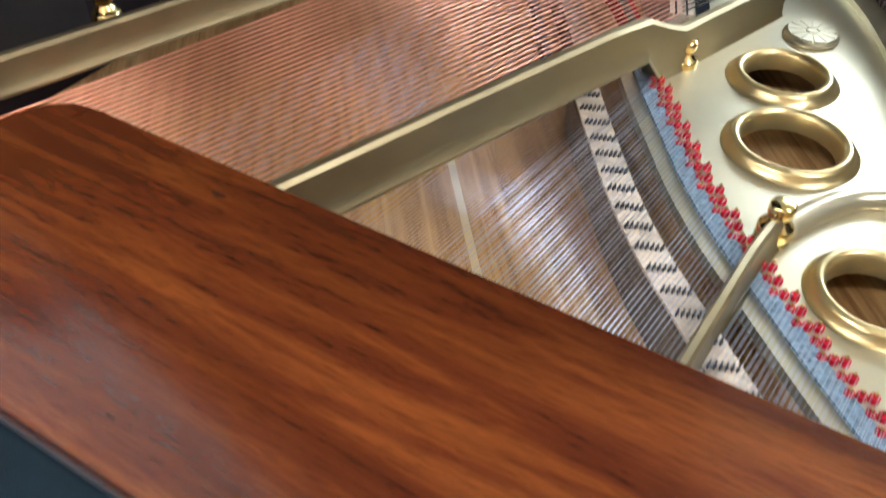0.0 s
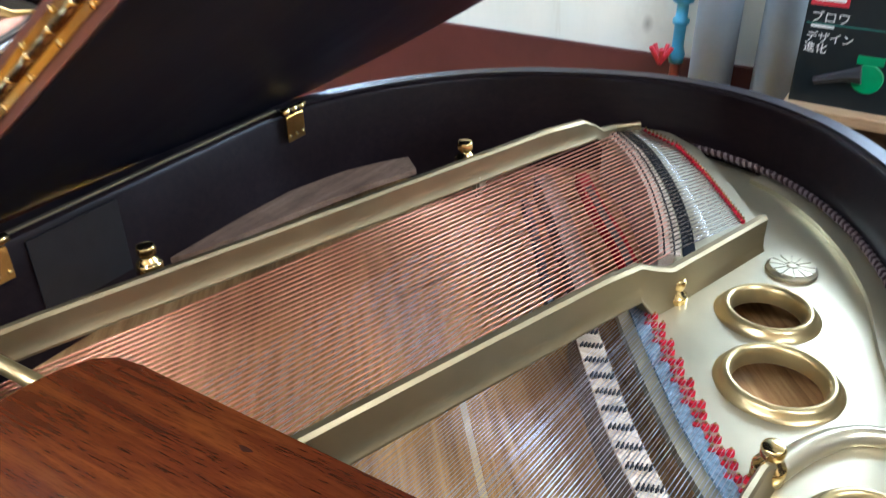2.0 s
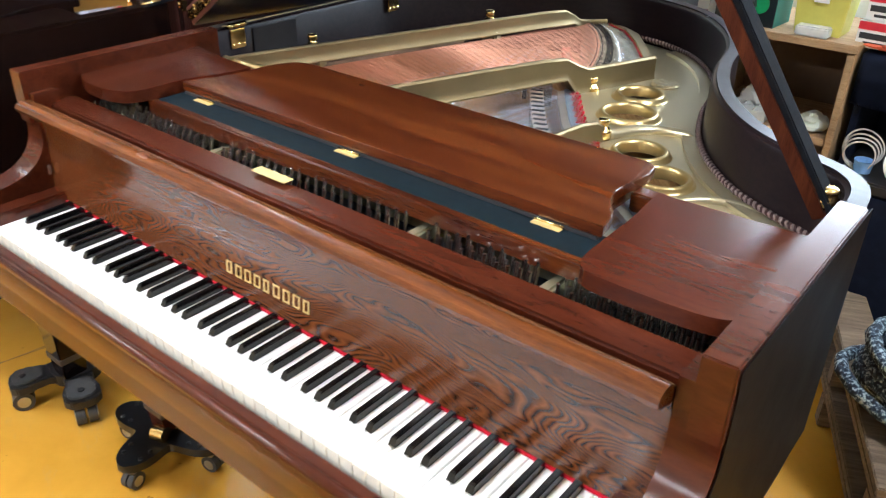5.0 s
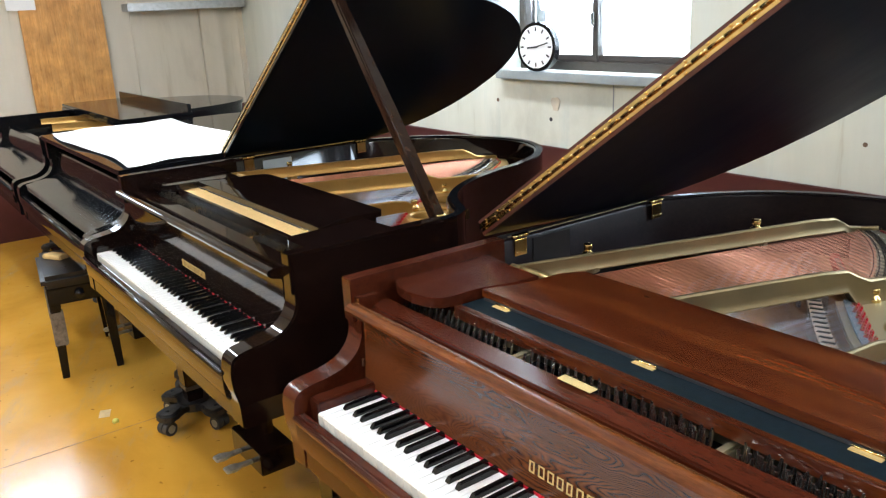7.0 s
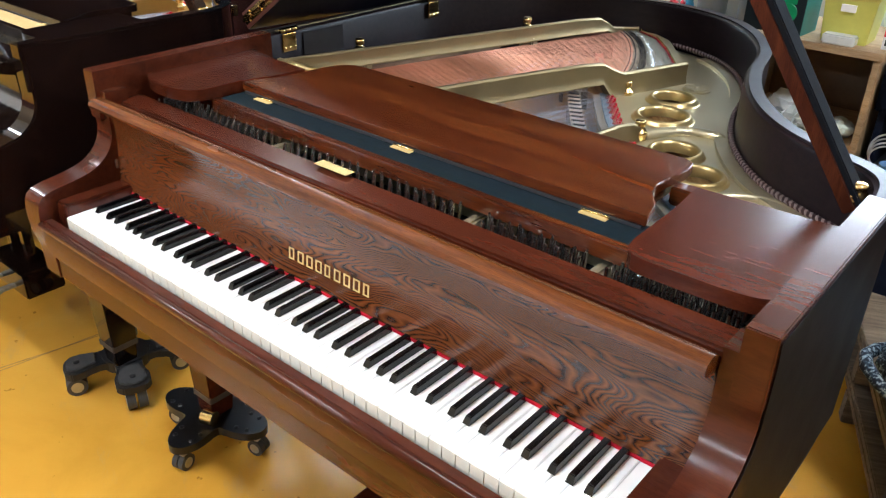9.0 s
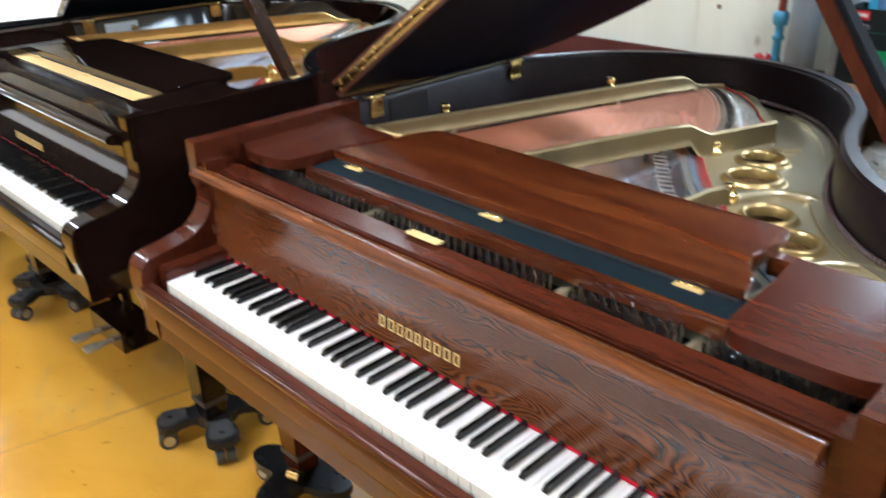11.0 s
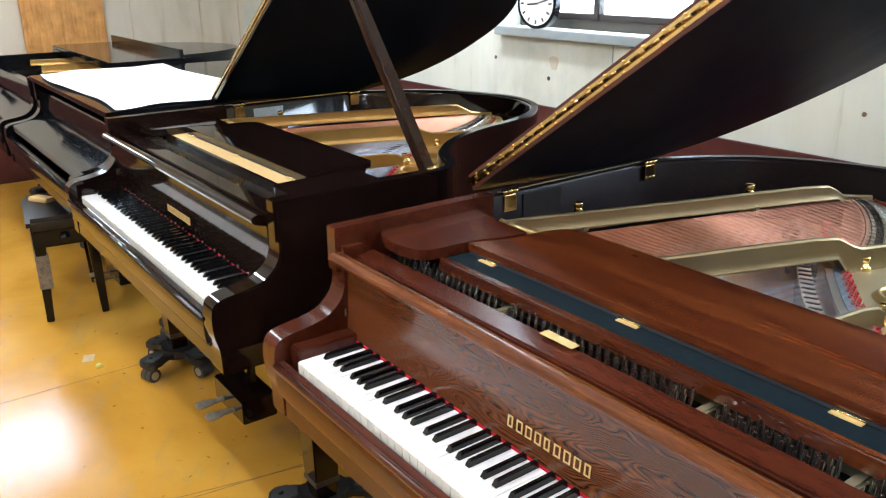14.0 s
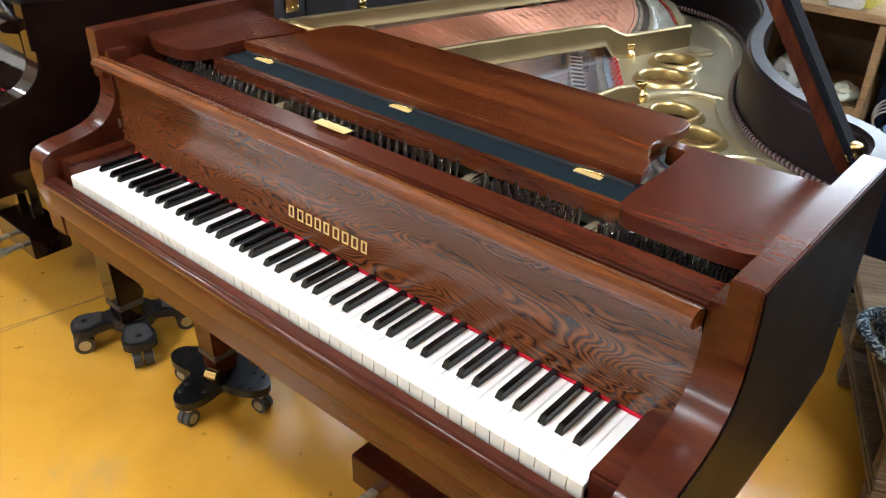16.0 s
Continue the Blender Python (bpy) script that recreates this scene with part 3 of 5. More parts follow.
def key_meshes():
    out = []
    bm = bmesh.new()
    box(bm, 0.0006, K - 0.0006, 0.002, 0.152, -0.012, 0.0)
    bmesh.ops.bevel(bm, geom=[e for e in bm.edges if all(v.co.z > -0.001 for v in e.verts)], offset=0.0012, segments=2, affect="EDGES")
    bmf = bmesh.new()
    box(bmf, 0.001, K - 0.001, 0.0, 0.006, -0.03, -0.0025)
    bmb = bmesh.new()
    w, t = 0.0060, 0.0046
    lo = [bmb.verts.new(p) for p in ((-w, 0.05, 0), (w, 0.05, 0), (w, 0.1445, 0), (-w, 0.1445, 0))]
    hi = [bmb.verts.new(p) for p in ((-t, 0.0565, 0.0115), (t, 0.0565, 0.0115), (t, 0.1435, 0.0125), (-t, 0.1435, 0.0125))]
    for i in range(4):
        bmb.faces.new((lo[i], lo[(i + 1) % 4], hi[(i + 1) % 4], hi[i]))
    bmb.faces.new(hi)
    bmb.faces.new(lo[::-1])
    bmesh.ops.bevel(bmb, geom=[e for e in bmb.edges if all(v.co.z > 0.005 for v in e.verts)], offset=0.0014, segments=2, affect="EDGES")
    for nm, b, mat in (("white_key", bm, M_WHITE), ("key_front", bmf, M_IVORY), ("black_key", bmb, M_EBONY)):
        bmesh.ops.recalc_face_normals(b, faces=b.faces)
        me = bpy.data.meshes.new(nm)
        b.to_mesh(me)
        b.free()
        me.materials.append(mat)
        out.append(me)
    return out


WKEY, FKEY, BKEY = key_meshes()
PIN_MESH = cyl_mesh("tuning_pin", 0.0029, 0.036, 10, M_PIN, 0.0027)
HITCH_FELT = cyl_mesh("hitch_felt", 0.0042, 0.006, 10, M_RED)
BASS_FELT = cyl_mesh("hitch_felt", 0.0029, 0.005, 10, M_RED)
HITCH_PIN = cyl_mesh("hitch_pin", 0.0016, 0.010, 8, M_BRASS)


def string_mesh(name, r, mat):
    bm = bmesh.new()
    tube(bm, [(0, 0, 0), (0, 0, 1)], r, 5)
    bmesh.ops.recalc_face_normals(bm, faces=bm.faces)
    me = bpy.data.meshes.new(name)
    bm.to_mesh(me)
    bm.free()
    me.materials.append(mat)
    for p in me.polygons:
        p.use_smooth = True
    return me


S_COPPER = string_mesh("bass_string", 0.00125, M_COPPER)
S_TAIL = string_mesh("string_tail", 0.0006, M_STEEL)
S_STEEL = string_mesh("steel_string", 0.00033, M_WIRE)


def screw_mesh():
    bm = bmesh.new()
    lathe(bm, [(0.0032, -0.0012), (0.0032, 0.0008), (0.001, 0.0016)], 8, (0, 0, 0))
    bmesh.ops.recalc_face_normals(bm, faces=bm.faces)
    me = bpy.data.meshes.new("screw")
    bm.to_mesh(me)
    bm.free()
    me.materials.append(M_BRASS)
    return me


SCREW = screw_mesh()
KNUCKLE = cyl_mesh("hinge_knuckle", 0.0042, 0.0396, 12, M_BRASS, 0.0042)
for facet in KNUCKLE.polygons:
    facet.use_smooth = len(facet.vertices) == 4


def stretch(a, b):
    """The matrix that lays a unit rod from a to b."""
    a, b = Vector(a), Vector(b)
    d = b - a
    return Matrix.Translation(a) @ d.to_track_quat("Z", "Y").to_matrix().to_4x4() @ Matrix.Diagonal((1, 1, d.length, 1))


def along(pts, s):
    """The point at fraction s of a polyline's length."""
    p = [Vector(q) for q in pts]
    lens = [(b - a).length for a, b in zip(p, p[1:])]
    goal = s * sum(lens)
    for a, b, n in zip(p, p[1:], lens):
        if goal <= n:
            return a + (b - a) * (goal / n)
        goal -= n
    return p[-1]


def keyboard(p, z):
    for i in range(52):
        k = piece("white_key", WKEY, p, pose(i * K, 0, z))
        piece("key_front", FKEY, k, pose(0, 0, 0))
    shift = {1: -0.0028, 2: 0.0028, 4: -0.0035, 5: 0.0, 6: 0.0035}
    for i in range(1, 52):
        step = (i + 5) % 7
        if step in shift:
            piece("black_key", BKEY, p, pose(i * K + shift[step], 0, z + 0.0005))


def knob(p, x, y, top, mat=None):
    bm = bmesh.new()
    lathe(bm, [(0.0165, -0.045), (0.0165, -0.027), (0.0155, -0.0245), (0.0125, -0.023), (0.0118, -0.0195), (0.0088, -0.0175), (0.0082, -0.0145), (0.0112, -0.013), (0.0120, -0.0115), (0.0120, -0.0035), (0.0108, -0.001), (0.0085, 0.0)], 24, (x, y, top))
    return part("bolt_knob", bm, mat or M_BRASS, p, "turned brass plate bolt", smooth=True)


def caster(d, reach, a, r, half, gap, top):
    """Twin wheels in a fork at one end of a dolly."""
    fork = boxed("fork", (reach - 0.014, reach + 0.02, -half, half, 2 * r + 0.003, top), M_GALV, d, bevel=0.002)
    fork.matrix_basis = pose(0, 0, 0, 0, 0, a)
    for y0, y1 in ((-half, -gap), (gap, half)):
        bm = bmesh.new()
        ring = [(reach + 0.008 + r * math.cos(2 * math.pi * j / 22), r + 0.0006 + r * math.sin(2 * math.pi * j / 22)) for j in range(22)]
        prism(bm, ring, "y", y0, y1)
        wheel = part("wheel", bm, M_TYRE, d)
        wheel.matrix_basis = pose(0, 0, 0, 0, 0, a)
        bm = bmesh.new()
        hub = [(reach + 0.008 + r * 0.6 * math.cos(2 * math.pi * j / 16), r + 0.0006 + r * 0.6 * math.sin(2 * math.pi * j / 16)) for j in range(16)]
        prism(bm, hub, "y", *((y0 - 0.0015, y0 - 0.0001) if y0 < 0 else (y1 + 0.0001, y1 + 0.0015)))
        part("hub_cap", bm, M_GALV, wheel)


def star_dolly(at, rz, label, wide=False):
    """Under a leg: a clover-shaped board on casters, or a star of four rubber-topped arms."""
    d = thing("piano_dolly", label, "dolly", at, rz, group="piano dollies")
    bm = bmesh.new()
    if wide:
        for i in range(4):
            a = 90 * i
            arm = bmesh.new()
            sec = [(0.03, -0.042), (0.075, -0.034), (0.10, -0.040), (0.118, -0.047), (0.150, -0.046), (0.166, -0.030), (0.170, 0.0), (0.166, 0.030), (0.150, 0.046), (0.118, 0.047), (0.10, 0.040), (0.075, 0.034), (0.03, 0.042)]
            prism(arm, sec, "z", 0.068, 0.094)
            for v in arm.verts:
                v.co.z -= 0.10 * max(0, v.co.x - 0.09)
            ob = part("arm", arm, M_RUBBER, d, bevel=0.003)
            ob.matrix_basis = pose(0, 0, 0, 0, 0, a)
            pad = bmesh.new()
            prism(pad, [(0.082, -0.026), (0.104, -0.031), (0.122, -0.037), (0.146, -0.036), (0.158, -0.022), (0.161, 0.0), (0.158, 0.022), (0.146, 0.036), (0.122, 0.037), (0.104, 0.031), (0.082, 0.026)], "z", 0.0945, 0.1005)
            for v in pad.verts:
                v.co.z -= 0.10 * max(0, v.co.x - 0.09)
            part("grip_pad", pad, M_TYRE, ob, "dark grey rubber pad", bevel=0.002)
            bolt = bmesh.new()
            lathe(bolt, [(0.009, 0.0), (0.009, 0.003), (0.005, 0.005)], 12, (0.132, 0.0, 0.0962))
            part("bolt_head", bolt, M_RUBBER, ob)
            caster(d, 0.135, a, 0.028, 0.027, 0.003, 0.064)
        prism(bm, [(0.066 * math.cos(u), 0.066 * math.sin(u)) for u in (2 * math.pi * j / 24 for j in range(24))], "z", 0.062, 0.098)
        part("hub", bm, M_RUBBER, d, bevel=0.003)
        return d
    prism(bm, [((0.118 + 0.042 * math.cos(4 * u)) * math.cos(u), (0.118 + 0.042 * math.cos(4 * u)) * math.sin(u)) for u in (2 * math.pi * j / 72 for j in range(72))], "z", 0.066, 0.0885)
    board = part("board", bm, M_DOLLY, d, "black clover-shaped board")
    for i in range(4):
        a = 90 * i
        caster(d, 0.125, a, 0.023, 0.017, 0.002, 0.0655)
        for du, rr in ((-12, 0.125), (12, 0.125), (-18, 0.098), (18, 0.098)):
            u = radians(a + du)
            bm = bmesh.new()
            lathe(bm, [(0.006, 0.0), (0.006, 0.002), (0.003, 0.004)], 10, (rr * math.cos(u), rr * math.sin(u), 0.0886))
            part("bolt_head", bm, M_DOLLY, board)
    bm = bmesh.new()
    u = radians(-rz)
    c, s = math.cos(u), math.sin(u)
    ends = [(c * ex - s * ey, s * ex + c * ey, 0.1095) for ex, ey in ((0.020, -0.047), (0.052, -0.036))]
    tube(bm, ends, 0.02, 16)
    part("leg_caster", bm, M_BRASS, d, "brass caster wheel")
    return d


def leg(p, x, y, top, bottom, mat, foot=True):
    bm = bmesh.new()
    w, v = 0.052, 0.036
    for z0, z1, a, b in ((bottom + 0.06, top, v, w), (bottom, bottom + 0.055, 0.030, 0.034)):
        lo = [bm.verts.new((x + dx * a, y + dy * a, z0)) for dx, dy in ((-1, -1), (1, -1), (1, 1), (-1, 1))]
        hi = [bm.verts.new((x + dx * b, y + dy * b, z1)) for dx, dy in ((-1, -1), (1, -1), (1, 1), (-1, 1))]
        for i in range(4):
            bm.faces.new((lo[i], lo[(i + 1) % 4], hi[(i + 1) % 4], hi[i]))
        bm.faces.new(lo[::-1])
        bm.faces.new(hi)
    lg = part("leg", bm, mat, p, bevel=0.003)
    if foot:
        bm = bmesh.new()
        box(bm, x - 0.038, x + 0.038, y - 0.038, y + 0.038, bottom + 0.052, bottom + 0.072)
        part("ferrule", bm, M_FRAME, lg, bevel=0.002)
    return lg


def lyre(p, cx, y, mat, z0):
    ly = boxed("lyre_box", (cx - 0.12, cx + 0.12, y - 0.02, y + 0.10, z0, z0 + 0.085), mat, p, bevel=0.004)
    for dx in (-0.05, 0.05):
        boxed("lyre_post", (cx + dx - 0.014, cx + dx + 0.014, y + 0.03, y + 0.06, z0 + 0.085, 0.60), mat, ly, bevel=0.003)
    boxed("lyre_top", (cx - 0.10, cx + 0.10, y - 0.005, y + 0.09, 0.575, 0.60), mat, ly, bevel=0.003)
    for dx in (-0.045, 0.045):
        bm = bmesh.new()
        prism(bm, [(cx + dx - 0.010, y - 0.02), (cx + dx + 0.010, y - 0.02), (cx + dx + 0.012, y - 0.06), (cx + dx + 0.024, y - 0.085), (cx + dx + 0.018, y - 0.115),
                   (cx + dx - 0.018, y - 0.115), (cx + dx - 0.024, y - 0.085), (cx + dx - 0.012, y - 0.06)], "z", z0 + 0.022, z0 + 0.032)
        part("pedal", bm, M_FILM, ly, "metal pedal wrapped in clear film", bevel=0.002)


def lid_outline(y0):
    """The lid's plan, with its fold at y0."""
    line = [q for q in spline([Vector((x, y)) for x, y in RIM], 6)]
    line = offset(line, -0.028)
    pts = [(q.x, q.y) for q in line if q.y > y0]
    return [(1.338, y0)] + pts + [(-0.115, y0)]


FOLD = 0.572


def raised_lid(p, angle, under, edge, outer):
    skew = Matrix.Rotation(-radians(3.0), 4, "Z")
    axis = Matrix.Translation((-0.106, FOLD, 1.012)) @ skew @ Matrix.Rotation(-radians(angle), 4, "Y") @ skew.inverted() @ Matrix.Translation((0.106, -FOLD, 0))
    bm = bmesh.new()
    prism(bm, lid_outline(FOLD), "z", 0.0, 0.020)
    lid = part("lid", bm, under, p, "raised main lid propped open")
    lid.matrix_basis = axis
    bm = bmesh.new()
    flap = [(x, 2 * FOLD - y) for x, y in ((-0.115, 0.14), (1.338, 0.14), (1.338, FOLD), (-0.115, FOLD))]
    prism(bm, flap, "z", 0.0235, 0.0425)
    part("folded_front_flap", bm, edge, lid, "front flap folded back over the lid")
    bm = bmesh.new()
    box(bm, -0.113, 1.336, FOLD - 0.003, FOLD - 0.0005, 0.001, 0.0185)
    part("lid_front_edge", bm, edge, lid)
    bm = bmesh.new()
    box(bm, -0.11, 1.33, FOLD - 0.0046, FOLD - 0.0032, 0.0095, 0.0335)
    hinge = part("piano_hinge", bm, M_BRASS, lid, "long brass piano hinge")
    for k in range(36):
        piece("hinge_knuckle", KNUCKLE, hinge, pose(-0.11 + 0.04 * k, FOLD - 0.006, 0.0215, 0, 90, 0))
    for i in range(26):
        for z in (0.0115, 0.031):
            piece("screw", SCREW, hinge, pose(-0.09 + i * 0.055 + (0.012 if z > 0.02 else 0), FOLD - 0.0052, z, 90, 0, 0))
    return lid


def side_hinge(p, y, x0=-0.0695):
    h = boxed("lid_hinge", (x0, x0 + 0.004, y - 0.021, y + 0.021, 0.948, 0.992), M_BRASS, p, "brass lid hinge", bevel=0.001)
    bm = bmesh.new()
    for k in range(3):
        tube(bm, [(x0 + 0.0015, y - 0.026 + k * 0.018, 1.001), (x0 + 0.0015, y - 0.010 + k * 0.018, 1.001)], 0.0065, 10)
    part("hinge_barrel", bm, M_BRASS, h, smooth=True)
    for dy in (-0.016, 0.0, 0.016):
        piece("screw", SCREW, h, pose(x0 + 0.0042, y + dy, 0.957, 0, 90, 0))


def grand_piano(at, label, c):
    """A grand piano. c: its finish and which parts are open."""
    p = thing("grand_piano", label, "grand piano", at, group="grand pianos")
    case, side, gold = c["case"], c["side"], c["gold"]
    line = spline([Vector((x, y)) for x, y in RIM], 8)
    # rim: dark shell and a thin top band
    bm = bmesh.new()
    rings = [[bm.verts.new((v.x, v.y, z)) for v in offset(line, o)] for o, z in ((-0.017, 0.565), (-0.017, 0.996), (0.0085, 0.996), (0.0140, 0.9930), (0.017, 0.9870), (0.017, 0.565))]
    for ra, rb in zip(rings, rings[1:] + rings[:1]):
        for i in range(len(ra) - 1):
            bm.faces.new((ra[i], ra[i + 1], rb[i + 1], rb[i]))
    for i in (0, -1):
        bm.faces.new([ring[i] for ring in rings])
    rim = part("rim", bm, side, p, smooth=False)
    bm = bmesh.new()
    wall_strip(bm, offset(line, -0.0175), offset(line, 0.0078), 0.9965, 1.0005)
    part("rim_top_edge", bm, c["rimtop"], rim)
    # bottom frame
    boxed("key_bed", (-0.098, 1.322, -0.018, 0.52, 0.598, 0.655), case, p, bevel=0.004)
    bm = bmesh.new()
    prism(bm, [(-0.030, 0.662), (-0.034, 0.69), (-0.033, 0.722), (-0.026, 0.735), (-0.012, 0.737), (-0.005, 0.73), (-0.005, 0.662)], "x", -0.046, 1.268)
    slip = part("key_slip", bm, case, p, bevel=0.0015)
    for y, z, r in ((-0.0325, 0.7285, 0.0085), (-0.0215, 0.6575, 0.005)):
        bm = bmesh.new()
        tube(bm, [(-0.0455, y, z), (1.2675, y, z)], r, 14)
        part("moulding", bm, case, slip, smooth=True)
    # arms and cheeks
    for s in (0, 1):
        def mx(x):
            return x if not s else 1.2257 - x
        bm = bmesh.new()
        prism(bm, [(q.x, q.y) for q in spline([Vector(v) for v in [(0.150, 0.962)] + ARM[2:]], 4)] + [(0.2, 0.60), (0.2, 0.962)], "x", mx(-0.1035), mx(-0.046))
        part("arm", bm, case, p)
        # Thin dark sheet laid over the arm's outer face.
        bm = bmesh.new()
        prism(bm, [(q.x + 0.004, q.y - 0.003) for q in spline([Vector(v) for v in [(0.150, 0.962)] + ARM[2:]], 4)] + [(0.62, 0.60), (0.62, 0.995), (0.147, 0.995)], "x", mx(-0.1063), mx(-0.1050))
        part("side_skin", bm, M_SKIN if side is M_DARK else side, p, "dark outer side of the arm")
        boxed("arm_top", tuple(sorted((mx(-0.1045), mx(-0.066)))) + (0.142, 0.60, 0.9, 1.003), case, p, bevel=0.002)
        boxed("cheek_block", tuple(sorted((mx(-0.0455), mx(-0.001)))) + (0.004, 0.158, 0.70, 0.772), case, p, bevel=0.004)
    # fallboard
    if c["open"]:
        bm = bmesh.new()
        lean = 1.0 if c["braid"] else 0.12
        prism(bm, [(0.1475 + (y - 0.1475) * lean, z) for y, z in ((0.1475, 0.7555), (0.1505, 0.785), (0.1535, 0.82), (0.1555, 0.86), (0.1555, 0.89), (0.153, 0.912), (0.149, 0.9255))] + [(0.172, 0.9255), (0.172, 0.7555)], "x", -0.0445, 1.2702)
        fb = part("fallboard", bm, c["fall"], p, smooth=False)
        bm = bmesh.new()
        prism(bm, [(0.152, 0.926), (0.136, 0.930), (0.120, 0.934), (0.112, 0.940), (0.110, 0.947), (0.114, 0.954), (0.123, 0.958), (0.134, 0.958), (0.146, 0.953), (0.155, 0.944), (0.160, 0.934), (0.172, 0.931), (0.172, 0.926)], "x", -0.0445, 1.2702)
        part("fallboard_nose", bm, M_NOSE if case is M_CASE else case, fb, bevel=0)
        keyboard(p, 0.75)
        boxed("key_felt", (0.0, 1.2257, 0.1452, 0.1505, 0.7507, 0.7553), M_RED, p, "red felt strip behind the keys")
        # maker's lettering as plain gilt outlines
        for i in range(9):
            x, w = 0.509 + i * 0.0229, 0.0155 if i % 4 else 0.0135
            bm = bmesh.new()
            for ext in ((x, x + 0.0032, 0.0, 0.022), (x + w - 0.0032, x + w, 0.0, 0.022), (x + 0.0033, x + w - 0.0033, 0.0, 0.0026), (x + 0.0033, x + w - 0.0033, 0.0194, 0.022)):
                box(bm, ext[0], ext[1], -0.0012, 0.0012, *ext[2:])
            mark = part("gilt_mark", bm, M_GILT, fb, "gilt outline mark")
            mark.matrix_basis = pose(0, 0.1510 if c["braid"] else 0.1478, 0.787, -5 * lean, 0, 0)
        boxed("fallboard_pin", (-0.0435, -0.0405, 0.142, 0.148, 0.80, 0.82), M_STEEL, fb)
    else:
        bm = bmesh.new()
        prism(bm, [(0.0, 0.762), (-0.006, 0.775), (0.002, 0.79), (0.02, 0.793), (0.14, 0.815), (0.165, 0.83), (0.178, 0.93), (0.182, 0.943), (0.19, 0.943), (0.19, 0.762)], "x", -0.0445, 1.2702)
        part("closed_fallboard", bm, side, p, bevel=0.002)
    boxed("stretcher_rail", (-0.064, 1.290, 0.180, 0.238, 0.885, 0.938), case, p, bevel=0.004)
    # underside, legs, lyre
    sb_line = offset(line, 0.018)
    bm = bmesh.new()
    prism(bm, [(q.x, q.y) for q in sb_line if q.y > 0.5], "z", 0.80, 0.815)
    part("soundboard", bm, M_SPRUCE, p)
    ly_ = 0.27 if c["open"] else 0.41
    for i, (x, y) in enumerate(((0.0, ly_), (1.2257, ly_), (0.45, 1.35))):
        leg(p, x, y, 0.5975 if i < 2 else 0.70, c["foot"], case)
    for k in range(3):
        boxed("back_beam", (0.1 + 0.35 * k, 0.2 + 0.35 * k, 0.53, 1.35 - 0.25 * abs(k - 1), 0.60, 0.72), side, p)
    lyre(p, 0.69, 0.23, case, 0.115)
    if c["plate"]:
        plate(p, c)
    if c["open"]:
        front_works(p, c)
    if c["lid"] == "raised":
        raised_lid(p, c["angle"], c["under"], c["lidedge"], side)
        side_hinge(p, 0.655)
        side_hinge(p, 1.185, -0.058)
        # Gold strip imitates light caught on the lid's lower edge.
        boxed("lid_edge_lit", (-0.078, -0.072, 0.62, 1.16, 1.0008, 1.0035), gold, p, "dull gold strip painting the lit lid edge along the joint")
        prop(p, c)
    else:
        bm = bmesh.new()
        front = 0.13 if c["lid"] == "closed" else FOLD
        prism(bm, lid_outline(front), "z", 1.003, 1.024)
        part("lid", bm, side, p, "closed lid")
        if c["lid"] == "half":
            boxed("folded_front_flap", (-0.115, 1.338, FOLD + 0.003, 1.0, 1.0265, 1.047), side, p, "front flap folded back on the lid", bevel=0.003)
            boxed("flap_batten", (-0.11, 1.33, 0.975, 0.997, 1.0475, 1.095), side, p, bevel=0.003)
    return p


def prop(p, c):
    foot, top = Vector((1.268, 0.645, 0.955)), Vector((0.800, 0.612, 1.642))
    d = (top - foot).normalized()
    across = Vector((0, 1, 0)) - d * d.y
    across.normalize()
    up = d.cross(across)
    for nm, mat, off, w, ln in (("prop_stick", c["propmat"], 0.0, 0.011, 1.0), ("short_prop", M_BFELT if c["braid"] else c["propmat"], 0.0158, 0.0050, 0.9)):
        bm = bmesh.new()
        a, b = foot + up * off * -1, foot + (top - foot) * ln - up * off
        rows = []
        for q, k in ((a, 1.0), (a + (b - a) * 0.5, 1.1), (b, 0.8)):
            rows.append([bm.verts.new(q + across * sx * 0.017 * k + up * sy * w * k) for sx, sy in ((-1, -1), (1, -1), (1, 1), (-1, 1))])
        for r0, r1 in zip(rows, rows[1:]):
            for i in range(4):
                bm.faces.new((r0[i], r0[(i + 1) % 4], r1[(i + 1) % 4], r1[i]))
        bm.faces.new(rows[0][::-1])
        bm.faces.new(rows[-1])
        part(nm, bm, mat, p, bevel=0.002)
    bm = bmesh.new()
    lathe(bm, [(0.017, -0.02), (0.017, -0.008), (0.013, -0.004), (0.013, 0.002), (0.016, 0.004), (0.010, 0.009)], 20, (1.268, 0.645, 0.99))
    part("prop_socket", bm, M_BRASS, p, smooth=True)
    lk = boxed("lid_lock", (1.168, 1.180, 0.800, 0.818, 0.935, 0.965), M_BRASS, p, "small brass catch", bevel=0.002)
    bm = bmesh.new()
    tube(bm, [(1.170, 0.806, 0.95), (1.158, 0.794, 0.95)], 0.008, 12)
    part("catch_button", bm, M_BRASS, lk, smooth=True)


HITCH = [(0.576, 1.095), (0.605, 1.050), (0.650, 0.985), (0.700, 0.915), (0.755, 0.850), (0.800, 0.805), (0.870, 0.735), (0.960, 0.650), (1.06, 0.56), (1.14, 0.48)]
BASS_HITCH = [(0.415, 1.575), (0.485, 1.535), (0.56, 1.445), (0.648, 1.318)]
BASS_BRIDGE = [(0.362, 1.545), (0.43, 1.475), (0.50, 1.37), (0.556, 1.26), (0.588, 1.178)]


